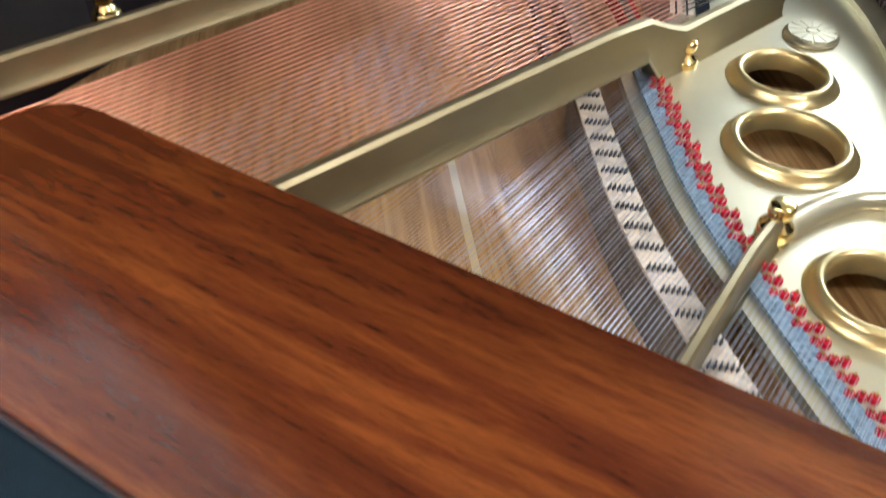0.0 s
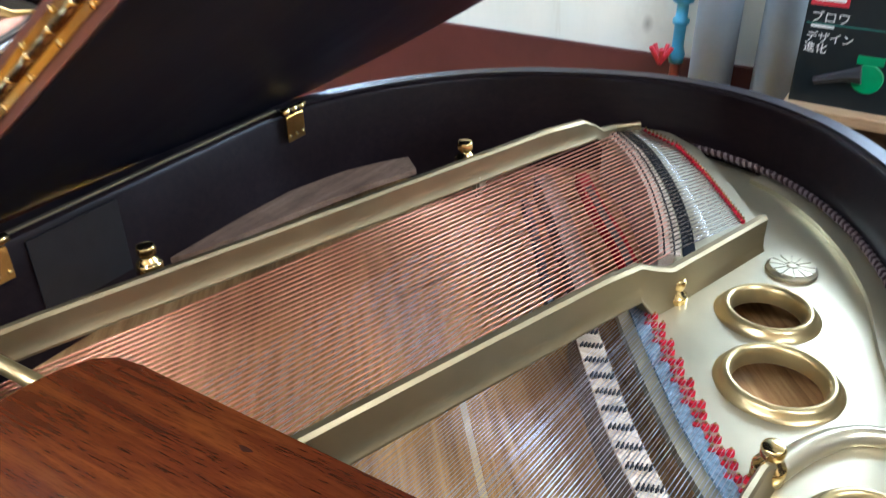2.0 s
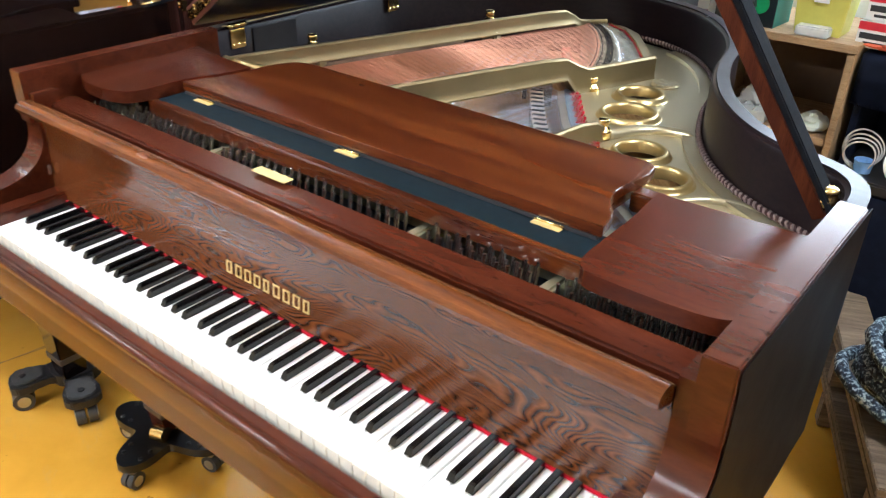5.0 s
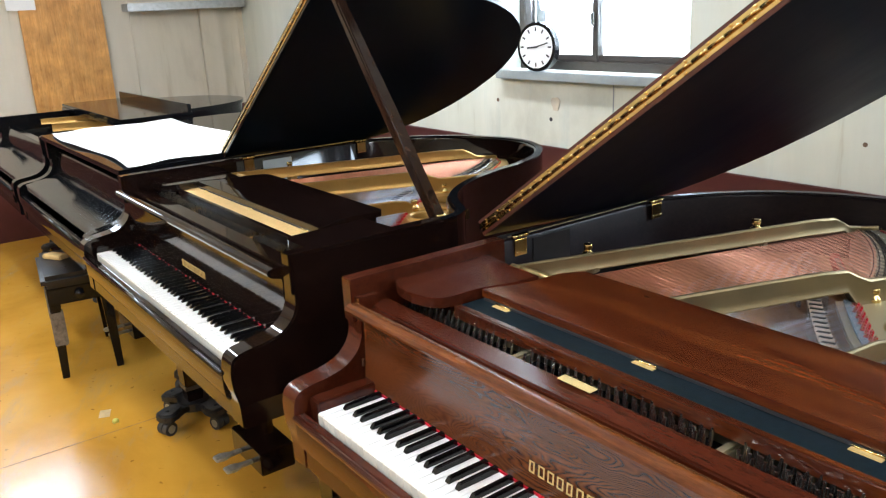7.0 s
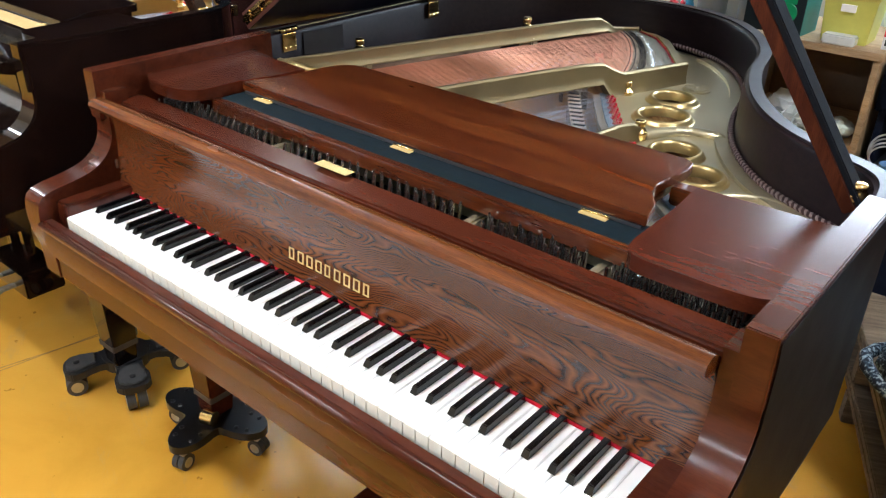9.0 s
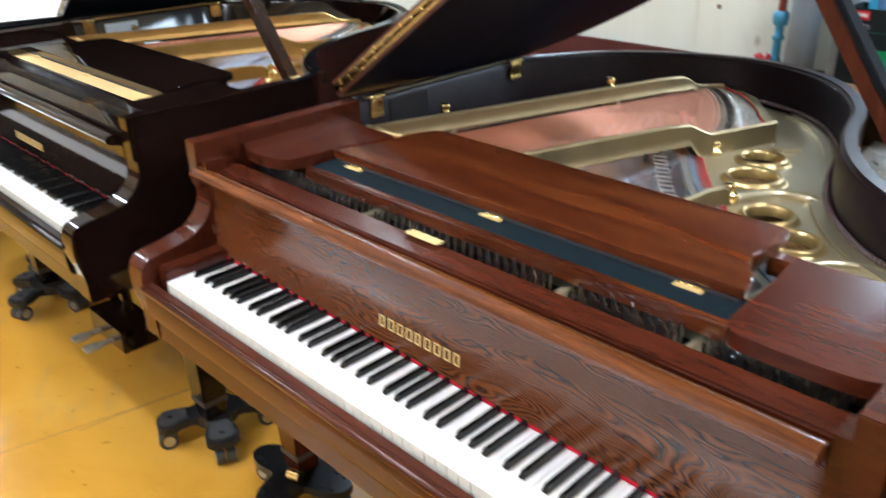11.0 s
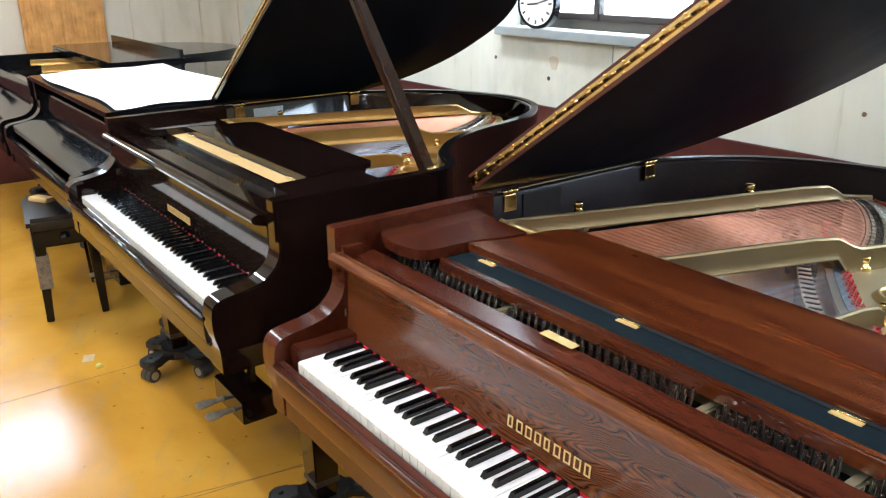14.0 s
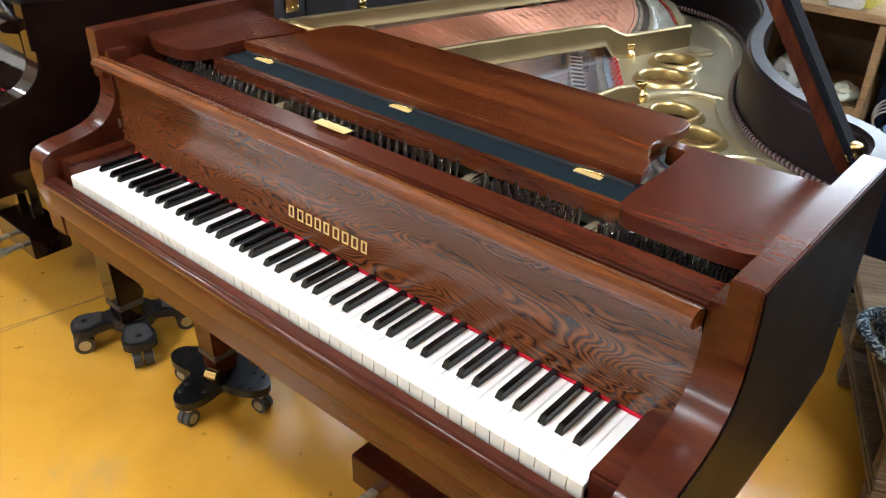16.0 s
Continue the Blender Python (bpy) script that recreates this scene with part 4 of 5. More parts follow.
def plate(p, c):
    gold = c["gold"]
    line = spline([Vector((x, y)) for x, y in RIM], 6)
    inner = [q for q in offset(line, 0.019) if q.y > 0.46 and (q.x > 0.48)]
    hol = [(0.722, 1.168, 0.044, 0.061), (0.763, 1.036, 0.051, 0.067), (0.882, 0.854, 0.043, 0.058), (0.972, 0.764, 0.042, 0.056)]
    hp = [(v.x, v.y) for v in spline([Vector((x - 0.022, y - 0.014)) for x, y in HITCH], 3)]
    outline = [(q.x, q.y) for q in inner] + [(0.50, 1.56), (0.655, 1.318), (0.612, 1.13)] + hp
    bm = bmesh.new()
    sheet_with_holes(bm, outline, [circle(x, y, r) for x, y, r, _ in hol], 0.864, 0.876)
    pl = part("iron_plate", bm, gold, p, "cast iron plate in satin gold paint")
    for x, y, r0, r1 in hol:
        bm = bmesh.new()
        n, prof = 40, [(r0 - 0.001, -0.011), (r0, 0.006), (r0 + 0.003, 0.012), (r0 + 0.008, 0.0135), (r0 + 0.013, 0.009), (r1 - 0.002, 0.003), (r1 + 0.004, 0.0005)]
        rings = [[bm.verts.new((x + r * math.cos(2 * math.pi * j / n), y + r * math.sin(2 * math.pi * j / n), 0.876 + h)) for j in range(n)] for r, h in prof]
        for a, b in zip(rings, rings[1:]):
            for j in range(n):
                bm.faces.new((a[j], a[(j + 1) % n], b[(j + 1) % n], b[j]))
        part("hole_collar", bm, M_COLLAR if gold is M_GOLD else gold, pl, smooth=True)
    # raised step along the rim
    bm = bmesh.new()
    step = [q for q in offset(line, 0.055) if q.y > 0.55 and q.x > 0.60]
    step_in = [q for q in offset(line, 0.021) if q.y > 0.55 and q.x > 0.60]
    k = min(len(step), len(step_in))
    wall_strip(bm, step_in[:k], step[:k], 0.872, 0.8845)
    part("plate_flange", bm, gold, pl, bevel=0)
    # rosette
    bm = bmesh.new()
    lathe(bm, [(0.034, 0), (0.034, 0.004), (0.030, 0.0065), (0.008, 0.0065), (0.006, 0.009)], 32, (0.727, 1.29, 0.8765))
    ros = part("rosette", bm, gold, pl, "round cast rosette", smooth=False)
    for i in range(12):
        a = 2 * math.pi * i / 12
        bm = bmesh.new()
        arc = [a + radians(k) for k in (-12.5, -4, 4, 12.5)]
        prism(bm, [(0.727 + 0.009 * math.cos(u), 1.29 + 0.009 * math.sin(u)) for u in (arc[3], arc[0])] + [(0.727 + 0.0295 * math.cos(u), 1.29 + 0.0295 * math.sin(u)) for u in arc], "z", 0.8832, 0.8850)
        part("petal", bm, gold, ros)
    # struts
    def strut(path, z_lo, th, foot_y=9.0, nm="plate_strut"):
        bm = bmesh.new()
        pts = [Vector((x, y)) for x, y, _ in path]
        ls, rs = offset(pts, th / 2), offset(pts, -th / 2)
        lip = 0.005
        lo = [z_lo if y < foot_y else 0.872 for _, y, _ in path]
        lf, rf = offset(pts, th / 2 + lip), offset(pts, -th / 2 - lip)
        lm, rm = offset(pts, th / 2 + lip * 0.35), offset(pts, -th / 2 - lip * 0.35)
        mid = [[l * k + r * (1 - k) for l, r in zip(ls, rs)] for k in (0.75, 0.25)]
        top = [z for *_, z in path]
        lo = [min(a, b - 0.026) for a, b in zip(lo, top)]
        rows = [[bm.verts.new((q.x, q.y, z)) for q, z in zip(l, zs)] for l, zs in (
            (lf, lo), (lf, [z + 0.003 for z in lo]), (lm, [z + 0.009 for z in lo]), (ls, [z + 0.020 for z in lo]), (ls, [z - 0.004 for z in top]), (mid[0], top),
            (mid[1], top), (rs, [z - 0.004 for z in top]), (rs, [z + 0.020 for z in lo]), (rm, [z + 0.009 for z in lo]), (rf, [z + 0.003 for z in lo]), (rf, lo))]
        for a, b in zip(rows, rows[1:] + rows[:1]):
            for i in range(len(a) - 1):
                bm.faces.new((a[i], a[i + 1], b[i + 1], b[i]))
        for i in (0, -1):
            bm.faces.new([r[i] for r in rows])
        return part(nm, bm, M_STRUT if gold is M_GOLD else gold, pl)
    s1 = [(-0.005, 0.40, 0.968), (0.060, 0.62, 0.970), (0.20, 1.03, 0.971), (0.315, 1.375, 0.972), (0.345, 1.445, 0.970), (0.352, 1.475, 0.955), (0.357, 1.505, 0.937), (0.366, 1.55, 0.930), (0.40, 1.585, 0.930)]
    strut(s1, 0.930, 0.014, 1.53)
    s2 = [(0.345, 0.40, 0.966), (0.42, 0.61, 0.967), (0.50, 0.835, 0.968), (0.560, 1.005, 0.967), (0.581, 1.062, 0.963), (0.592, 1.095, 0.945), (0.604, 1.125, 0.932), (0.620, 1.175, 0.931), (0.672, 1.330, 0.930)]
    strut(s2, 0.913, 0.015, 1.07)
    # raised bass hitch deck
    bm = bmesh.new()
    prism(bm, [(0.392, 1.592), (0.376, 1.535), (0.44, 1.46), (0.51, 1.355), (0.565, 1.24), (0.60, 1.165), (0.618, 1.172), (0.672, 1.328), (0.60, 1.44), (0.52, 1.55), (0.45, 1.598)], "z", 0.872, 0.9165)
    part("bass_hitch_deck", bm, gold, pl, bevel=0.002)
    strut([(0.765, 0.60, 0.934), (0.771, 0.70, 0.932), (0.777, 0.80, 0.928), (0.782, 0.85, 0.920), (0.786, 0.876, 0.905)], 0.872, 0.010)
    rib = spline([Vector((0.790, 0.892)), Vector((0.815, 0.945)), Vector((0.85, 0.985)), Vector((0.90, 1.0)), Vector((0.93, 0.995))], 5)
    bm = bmesh.new()
    tube(bm, [(q.x, q.y, 0.880) for q in rib], [0.013] * 8 + [0.012] * (len(rib) - 12) + [0.010, 0.008, 0.006, 0.004], 10)
    part("plate_rib", bm, gold, pl, smooth=True)
    rib = spline([Vector((0.99, 0.62)), Vector((1.02, 0.685)), Vector((1.06, 0.735)), Vector((1.11, 0.755)), Vector((1.16, 0.745))], 5)
    bm = bmesh.new()
    tube(bm, [(q.x, q.y, 0.878) for q in rib], 0.009, 8)
    part("plate_rib", bm, gold, pl, smooth=True)
    for i in range(11):
        a = radians(200 - 14 * i)
        x, y = 1.16 + 0.10 * math.cos(a), 0.60 + 0.10 * math.sin(a)
        bm = bmesh.new()
        box(bm, -0.004, 0.004, -0.006, 0.006, 0, 0.003)
        e = part("embossed_mark", bm, gold, pl, bevel=0.001)
        e.matrix_basis = pose(x, y, 0.8763, 0, 0, math.degrees(a) - 90)
    knob(p, 0.611, 1.142, 0.909)
    knob(p, 0.784, 0.884, 0.919)
    knob(p, 0.057, 0.775, 0.980)
    knob(p, 0.245, 1.229, 0.990)
    for x, y in ((0.057, 0.775), (0.245, 1.229)):
        boxed("bolt_lug", (x - 0.016, x + 0.03, y - 0.012, y + 0.016, 0.905, 0.942), gold, pl, bevel=0.004)
    # bridges
    bm = bmesh.new()
    bl = spline([Vector(q) for q in BASS_BRIDGE], 4)
    wall_strip(bm, offset(bl, 0.014), offset(bl, -0.014), 0.816, 0.9185)
    part("bass_bridge", bm, M_BRIDGE, p)
    tb = spline([Vector((x - 0.052, y - 0.055)) for x, y in HITCH], 4)
    bm = bmesh.new()
    wall_strip(bm, offset(tb, 0.014), offset(tb, -0.014), 0.816, 0.8795)
    br = part("tenor_bridge", bm, M_PALLET, p, "brown laminated bridge")
    bm = bmesh.new()
    wall_strip(bm, offset(tb, 0.015), offset(tb, -0.015), 0.8796, 0.8835)
    part("bridge_cap", bm, M_BRIDGE, br, "pale maple bridge cap")
    bm = bmesh.new()
    for k in range(30):
        q = along(tb, (k + 0.4) / 30)
        for j in range(6):
            x, y = q.x + (j - 2.5) * 0.0042, q.y + (j - 2.5) * 0.0016
            box(bm, x - 0.0008, x + 0.0008, y - 0.0040, y + 0.0040, 0.8836, 0.8868)
            box(bm, x - 0.0017, x + 0.0017, y - 0.0012, y + 0.0012, 0.88365, 0.8850)
    tagged(part("bridge_pinning", bm, M_BLUED, br), kind="stuff")
    # The two M_INK rows are plain dark strips below the bass strings.
    for nm, pts, w, z0, z1, mat, lab in (
            ("long_bridge_end", [(0.50, 1.12), (0.455, 1.19), (0.40, 1.275), (0.34, 1.36), (0.285, 1.43)], 0.015, 0.816, 0.862, M_PALLET, "worn grey-brown bridge end under the bass strings"),
            ("red_felt_strip", [(0.535, 1.205), (0.48, 1.285), (0.415, 1.365), (0.345, 1.465)], 0.011, 0.84, 0.864, M_RED, "red felt strip under the bass strings"),
            ("dark_strip", [(0.56, 1.16), (0.505, 1.245), (0.445, 1.325), (0.375, 1.42)], 0.006, 0.84, 0.866, M_INK, "dark strip under the bass strings"),
            ("dark_strip", [(0.47, 1.07), (0.42, 1.15), (0.36, 1.245), (0.30, 1.33)], 0.005, 0.84, 0.864, M_INK, "")):
        ln = spline([Vector(q) for q in pts], 4)
        bm = bmesh.new()
        wall_strip(bm, offset(ln, w), offset(ln, -w), z0, z1)
        part(nm, bm, mat, p, lab)
    bm = bmesh.new()
    prism(bm, [(-0.069, 0.90), (-0.045, 0.94), (-0.010, 1.08), (0.035, 1.24), (0.075, 1.345), (0.030, 1.385), (-0.005, 1.345), (-0.040, 1.25), (-0.064, 1.16), (-0.069, 1.05)], "z", 0.848, 0.858)
    part("soundboard_liner", bm, M_LINER, p, "greyish brown wood of the inner ledge")
    for pts in (((0.43, 0.90), (0.58, 0.715)),):
        ln = [Vector(q) for q in pts]
        bm = bmesh.new()
        wall_strip(bm, offset(ln, 0.0042), offset(ln, -0.0042), 0.8152, 0.8165)
        part("board_seam", bm, M_SEAM, p)
    strip = spline([Vector((x - 0.002, y + 0.002)) for x, y in HITCH], 4)
    bm = bmesh.new()
    wall_strip(bm, offset(strip, 0.009), offset(strip, -0.009), 0.8763, 0.8805)
    part("blue_felt_strip", bm, M_BLUE, p, "pale blue felt under the strings")
    bm = bmesh.new()
    dk = offset(bl, 0.0255)
    wall_strip(bm, offset(dk, 0.0085), offset(dk, -0.0085), 0.9168, 0.9182)
    part("black_felt_band", bm, M_BFELT, p, "black felt band behind the bass bridge")
    bm = bmesh.new()
    for i in range(62):
        s = i / 61
        q, q2 = along(bl, s), along(bl, min(1, s + 0.01))
        t = (q2 - q).normalized() if s < 1 else Vector((0.3, -0.95))
        for o in (-0.007, 0.006):
            lathe(bm, [(0.0013, 0), (0.0010, 0.0045)], 5, (q.x - t.y * o, q.y + t.x * o, 0.9184))
    tagged(part("bridge_pinning", bm, M_BLUED, p), kind="stuff")
    # strings
    if not c["strings"]:
        return
    n = 37
    for i in range(n):
        s = i / (n - 1)
        b = along(BASS_BRIDGE, s)
        h = along(BASS_HITCH, s)
        f = Vector((0.0245 + 0.318 * s, 0.42))
        piece("bass_string", S_COPPER, p, stretch((f.x, f.y, 0.918), (b.x, b.y, 0.9215)) @ Matrix.Diagonal((1.25 - 0.5 * s, 1.25 - 0.5 * s, 1, 1)))
        for e in (-0.0022, 0.0022):
            piece("string_tail", S_TAIL, p, stretch((b.x + e * 0.4, b.y, 0.9215), (h.x + e, h.y, 0.9205)))
        piece("hitch_felt", BASS_FELT, pl, pose(h.x, h.y, 0.9165))
        piece("hitch_pin", HITCH_PIN, pl, pose(h.x, h.y, 0.9165))
    under = spline([Vector(v) for v in ((0.50, 1.12), (0.455, 1.19), (0.40, 1.275), (0.34, 1.36), (0.285, 1.43))], 4)
    for i in range(54):
        b = along(under, (i + 0.5 + 0.22 * (i % 3 - 1)) / 54)
        piece("crossed_string", S_STEEL, p, stretch((b.x - 0.10 * (b.y - 0.40), 0.40, 0.886), (b.x, b.y, 0.8645)))
    for i in range(20):
        x, y = 0.508 + 0.0036 * i, 1.125 - 0.0014 * i
        piece("steel_string", S_STEEL, p, stretch((x - 0.105 * (y - 0.40), 0.40, 0.8885), (x, y, 0.8660)))
    rows = 46
    for k in range(rows):
        h = along(HITCH, (k + 0.5) / rows)
        count = 3 if k % 2 == 0 else 2
        for t in range(count):
            o = t - (count - 1) / 2
            hx, hy = h.x + 0.008 + o * 0.0088, h.y + 0.013 + o * 0.003
            piece("hitch_felt", HITCH_FELT, pl, pose(hx, hy, 0.8765))
            piece("hitch_pin", HITCH_PIN, pl, pose(hx, hy, 0.8765))
            for e in (-0.0023, 0.0023):
                x1 = hx + e
                piece("steel_string", S_STEEL, p, stretch((x1 - 0.105 * (hy - 0.40), 0.40, 0.8885), (x1, hy, 0.8838)))


def front_works(p, c):
    gold, desk = c["gold"], c["desk"]
    boxed("pin_block", (-0.066, 1.291, 0.2385, 0.52, 0.86, 0.890), gold, p, "gold painted tuning pin plate", bevel=0.003)
    # Black sheet stands in for the shade between the stretcher and the desk rail.
    if c["braid"]:
        boxed("pin_field_shade", (-0.06, 1.285, 0.2655, 0.32, 0.8905, 0.893), M_BFELT, p, "black sheet painting the shade under the tuning pins")
    for x in (0.335, 0.80, 1.03):
        boxed("pin_block_bar", (x, x + 0.02, 0.2400, 0.50, 0.8935, 0.918), gold, p, bevel=0.004)
    for r in range(5):
        for i in range(66):
            x = -0.03 + i * 0.0195 + (r % 2) * 0.009
            if not any(b - 0.012 < x < b + 0.032 for b in (0.335, 0.80, 1.03)) and x < 1.27:
                piece("tuning_pin", PIN_MESH, p, pose(x, 0.256 + r * 0.0100, 0.893 + 0.003 * ((i * 7 + r) % 3), -7 - (i * 5 + r * 3) % 4, 0, 0))
    # music desk lying folded
    d = boxed("desk_base", (0.17, 1.012, 0.385, 0.59, 0.932, 0.9565), desk, p, bevel=0.002)
    boxed("desk_front_rail", (0.119, 1.083, 0.290, 0.308, 0.925, 0.955), desk, d, bevel=0.003)
    boxed("desk_felt", (0.120, 1.0765, 0.3085, 0.3845, 0.925, 0.951), c["felt"], d, "felt covered desk shelf")
    leaf = [(0.124, 0.366), (1.062, 0.366), (1.056, 0.40), (1.049, 0.418), (1.038, 0.432), (1.026, 0.452), (1.020, 0.48), (1.021, 0.515), (1.027, 0.545), (1.029, 0.57), (1.024, 0.600), (1.008, 0.612),
            (0.235, 0.618), (0.205, 0.614), (0.185, 0.600), (0.172, 0.575), (0.165, 0.545), (0.163, 0.51), (0.160, 0.47), (0.150, 0.43), (0.135, 0.40)]
    bm = bmesh.new()
    prism(bm, leaf, "z", 0.957, 0.975)
    part("desk_leaf", bm, desk, d, "reddish wooden music desk leaf lying flat", bevel=0.002)
    # Solid dark strip in place of a shaded gap below the leaf.
    boxed("leaf_gap_shade", (0.132, 1.055, 0.3645, 0.374, 0.9515, 0.9568), M_INK, d, "dark strip painting the shaded gap under the leaf")
    if c["braid"]:
        bm = bmesh.new()
        prism(bm, [(0.404 + 0.007 * math.cos(u) + 0.0024 * math.sin(2 * u), 0.584 + 0.0028 * math.sin(u)) for u in (2 * math.pi * j / 14 for j in range(14))], "z", 0.9745, 0.97525)
        part("knot_mark", bm, M_KNOT, d, "small dark knot in the veneer")
    for x in (0.2, 0.587, 0.98):
        h = boxed("hinge_plate", (x - 0.024, x + 0.024, 0.351, 0.3655, 0.9512, 0.9530), M_PLATEB, d, "brass hinge", bevel=0.0006)
        bm = bmesh.new()
        tube(bm, [(x - 0.024, 0.3632, 0.9540), (x + 0.024, 0.3632, 0.9540)], 0.0022, 8)
        part("hinge_barrel", bm, M_BRASS, h, smooth=True)
    for s in (0, 1):
        z0, z1 = 0.9515, 0.975
        if s:
            edge = [(1.291, 0.272), (1.27, 0.256), (1.24, 0.249), (1.19, 0.246), (1.14, 0.246), (1.108, 0.248), (1.090, 0.259), (1.082, 0.285), (1.080, 0.34), (1.079, 0.41), (1.074, 0.47)]
            back = [(1.071, 0.512), (1.291, 0.522)]
        else:
            edge = [(-0.0655, 0.262), (-0.045, 0.250), (-0.01, 0.240), (0.045, 0.2385), (0.085, 0.248), (0.106, 0.265), (0.115, 0.295), (0.117, 0.36), (0.126, 0.40), (0.142, 0.45), (0.150, 0.515)]
            back = [(0.10, 0.519), (0.05, 0.521), (-0.02, 0.532), (-0.0655, 0.545)]
        pts = [(v.x, v.y) for v in spline([Vector(v) for v in edge], 3)] + back
        bm = bmesh.new()
        prism(bm, pts, "z", z0, z1)
        part("side_board", bm, case_of(c), p)
        x0 = 1.20 if s else 0.02
        boxed("board_support", (x0, x0 + 0.04, 0.325, 0.46, 0.8905, 0.951), case_of(c), p)
        if s:
            boxed("action_block", (1.082, 1.12, 0.50, 0.521, 0.878, 0.951), M_BLACK, p, "black block under the side board")
    boxed("cross_rail", (1.022, 1.072, 0.525, 0.556, 0.925, 0.957), desk, p, bevel=0.003)
    bm = bmesh.new()
    tube(bm, [(0.012, 0.556, 0.957), (0.10, 0.557, 0.958), (0.180, 0.559, 0.956)], 0.009, 12)
    part("plate_end_bar", bm, M_COLLAR if gold is M_GOLD else gold, p, smooth=True)
    if not c["braid"]:
        inner_patch(p)
    if c["braid"]:
        plb = boxed("name_plate", (0.51, 0.588, 0.219, 0.240, 0.9442, 0.9458), M_PLATEB, p, "small brass plate", bevel=0.0005)
        line = offset(spline([Vector((x, y)) for x, y in RIM], 8), 0.024)
        rope = [q for q in line if q.y > 0.52 and q.x > 0.47]
        total = [(along(rope, i / 520)) for i in range(521)]
        cord = None
        for ph, mat in ((0, M_BRAID), (math.pi, M_BRAID2)):
            bm = bmesh.new()
            path = []
            for i, q in enumerate(total):
                a = ph + i * 2 * math.pi / 4.4
                t = (total[min(i + 1, 520)] - total[max(i - 1, 0)]).normalized()
                path.append((q.x - t.y * 0.0033 * math.cos(a), q.y + t.x * 0.0033 * math.cos(a), 0.8905 + 0.0033 * math.sin(a)))
            tube(bm, path, 0.0037, 5)
            if cord is None:
                cord = part("braid_cord", bm, mat, p, "twisted brown cord laid along the rim", smooth=True)
            else:
                part("pale_strand", bm, mat, cord, smooth=True)
        boxed("leather_patch", (-0.0685, -0.0665, 0.70, 0.835, 0.875, 0.985), M_LEATHER, p, "dark smooth patch on the inner rim")


def inner_patch(p):
    # Flat pale grey stands in for the patch's reflection.
    boxed("rim_patch", (-0.0685, -0.0665, 0.715, 0.845, 0.925, 0.978), M_SILL, p, "patch on the inner rim with a painted pale reflection")


def case_of(c):
    return c["case"]


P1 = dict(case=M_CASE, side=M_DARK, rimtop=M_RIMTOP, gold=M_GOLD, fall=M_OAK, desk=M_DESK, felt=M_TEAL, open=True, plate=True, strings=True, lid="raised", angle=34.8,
          under=M_UNDER, lidedge=M_EDGE, propmat=M_PROP, braid=True, foot=0.09)
P2 = dict(P1, case=M_P2, side=M_P2, rimtop=M_BLACK, gold=M_GOLD2, fall=M_P2, desk=M_P2, felt=M_CREAM, under=M_SATIN, lidedge=M_P2, propmat=M_PROP2, braid=False, foot=0.07, strings=True)
P3 = dict(P1, case=M_BLACK, side=M_BLACK, rimtop=M_BLACK, gold=M_GOLD2, open=False, plate=False, lid="closed", foot=0.07)
P4 = dict(P3, lid="half", plate=True, strings=False, case=M_BLACK)
grand_piano((0, 0, 0), "reddish mahogany grand piano with open lid and folded music desk", P1)
grand_piano((-1.60, -0.05, 0.025), "glossy dark walnut grand piano with raised lid and gold plate", P2)
grand_piano((-3.17, 0.0, 0.0), "closed black polished grand piano covered with white paper", P3)
grand_piano((-4.72, 0.0, 0.0), "black polished grand piano with front flap folded back", P4)
star_dolly((0.0, 0.265, 0), 14, "black star shaped piano dolly with casters under a leg")
star_dolly((1.2257, 0.27, 0), 30, "black star shaped piano dolly with casters under a leg")
star_dolly((0.45, 1.35, 0), 50, "black star shaped piano dolly with casters under a leg")
for x, y, r in ((-0.40, 0.245, 67), (-1.60, 0.22, 20), (-1.15, 1.30, 0), (-3.17, 0.41, 15), (-1.945, 0.41, 20), (-4.72, 0.41, 15), (-3.49, 0.41, 40), (-2.72, 1.35, 0), (-4.27, 1.35, 0)):
    star_dolly((x, y, 0), r, "black low piano dolly with twin casters", wide=True)

cover = thing("paper_cover", "large white paper sheet lying over the closed piano lid", "paper sheet", (-3.17, 0, 0))
bm = bmesh.new()
bmesh.ops.create_grid(bm, x_segments=40, y_segments=24, size=0.5)
for v in bm.verts:
    x, y = v.co.x, v.co.y
    v.co = (0.62 + x * 1.42 + 0.03 * math.sin(y * 9), 0.50 + y * 0.66 + 0.02 * math.sin(x * 7), 1.028 + 0.006 * noise.noise(Vector((x * 4, y * 4, 0))) + 0.006)
bmesh.ops.solidify(bm, geom=bm.faces, thickness=0.001)
part("sheet", bm, M_PAPER, cover, smooth=True)

for x, z, rr, mat in ((-1.60, 0.995, 0.011, M_INK), (-2.02, 1.07, 0.010, M_HARDB), (-0.35, 1.0, 0.010, M_HARDB), (0.02, 1.03, 0.009, M_HARDB)):
    bm = bmesh.new()
    tube(bm, [(x, WALL_Y - 0.002, z), (x, WALL_Y + 0.006, z)], rr, 12)
    part("tie_hole", bm, mat, wall_n)
bm = bmesh.new()
prism(bm, [(-1.565 + 0.030 * math.cos(a) * (1 + 0.25 * math.sin(3 * a)), 1.075 + 0.042 * math.sin(a) * (1 + 0.2 * math.cos(2 * a))) for a in (2 * math.pi * k / 18 for k in range(18))], "y", WALL_Y - 0.0025, WALL_Y + 0.002)
part("repair_patch", bm, M_CONC, wall_n, "rough grey repair patch")
for x in (-1.18,):
    boxed("formwork_line", (x, x + 0.006, WALL_Y - 0.0025, WALL_Y + 0.001, 0.856, 1.19), M_SILL, wall_n)

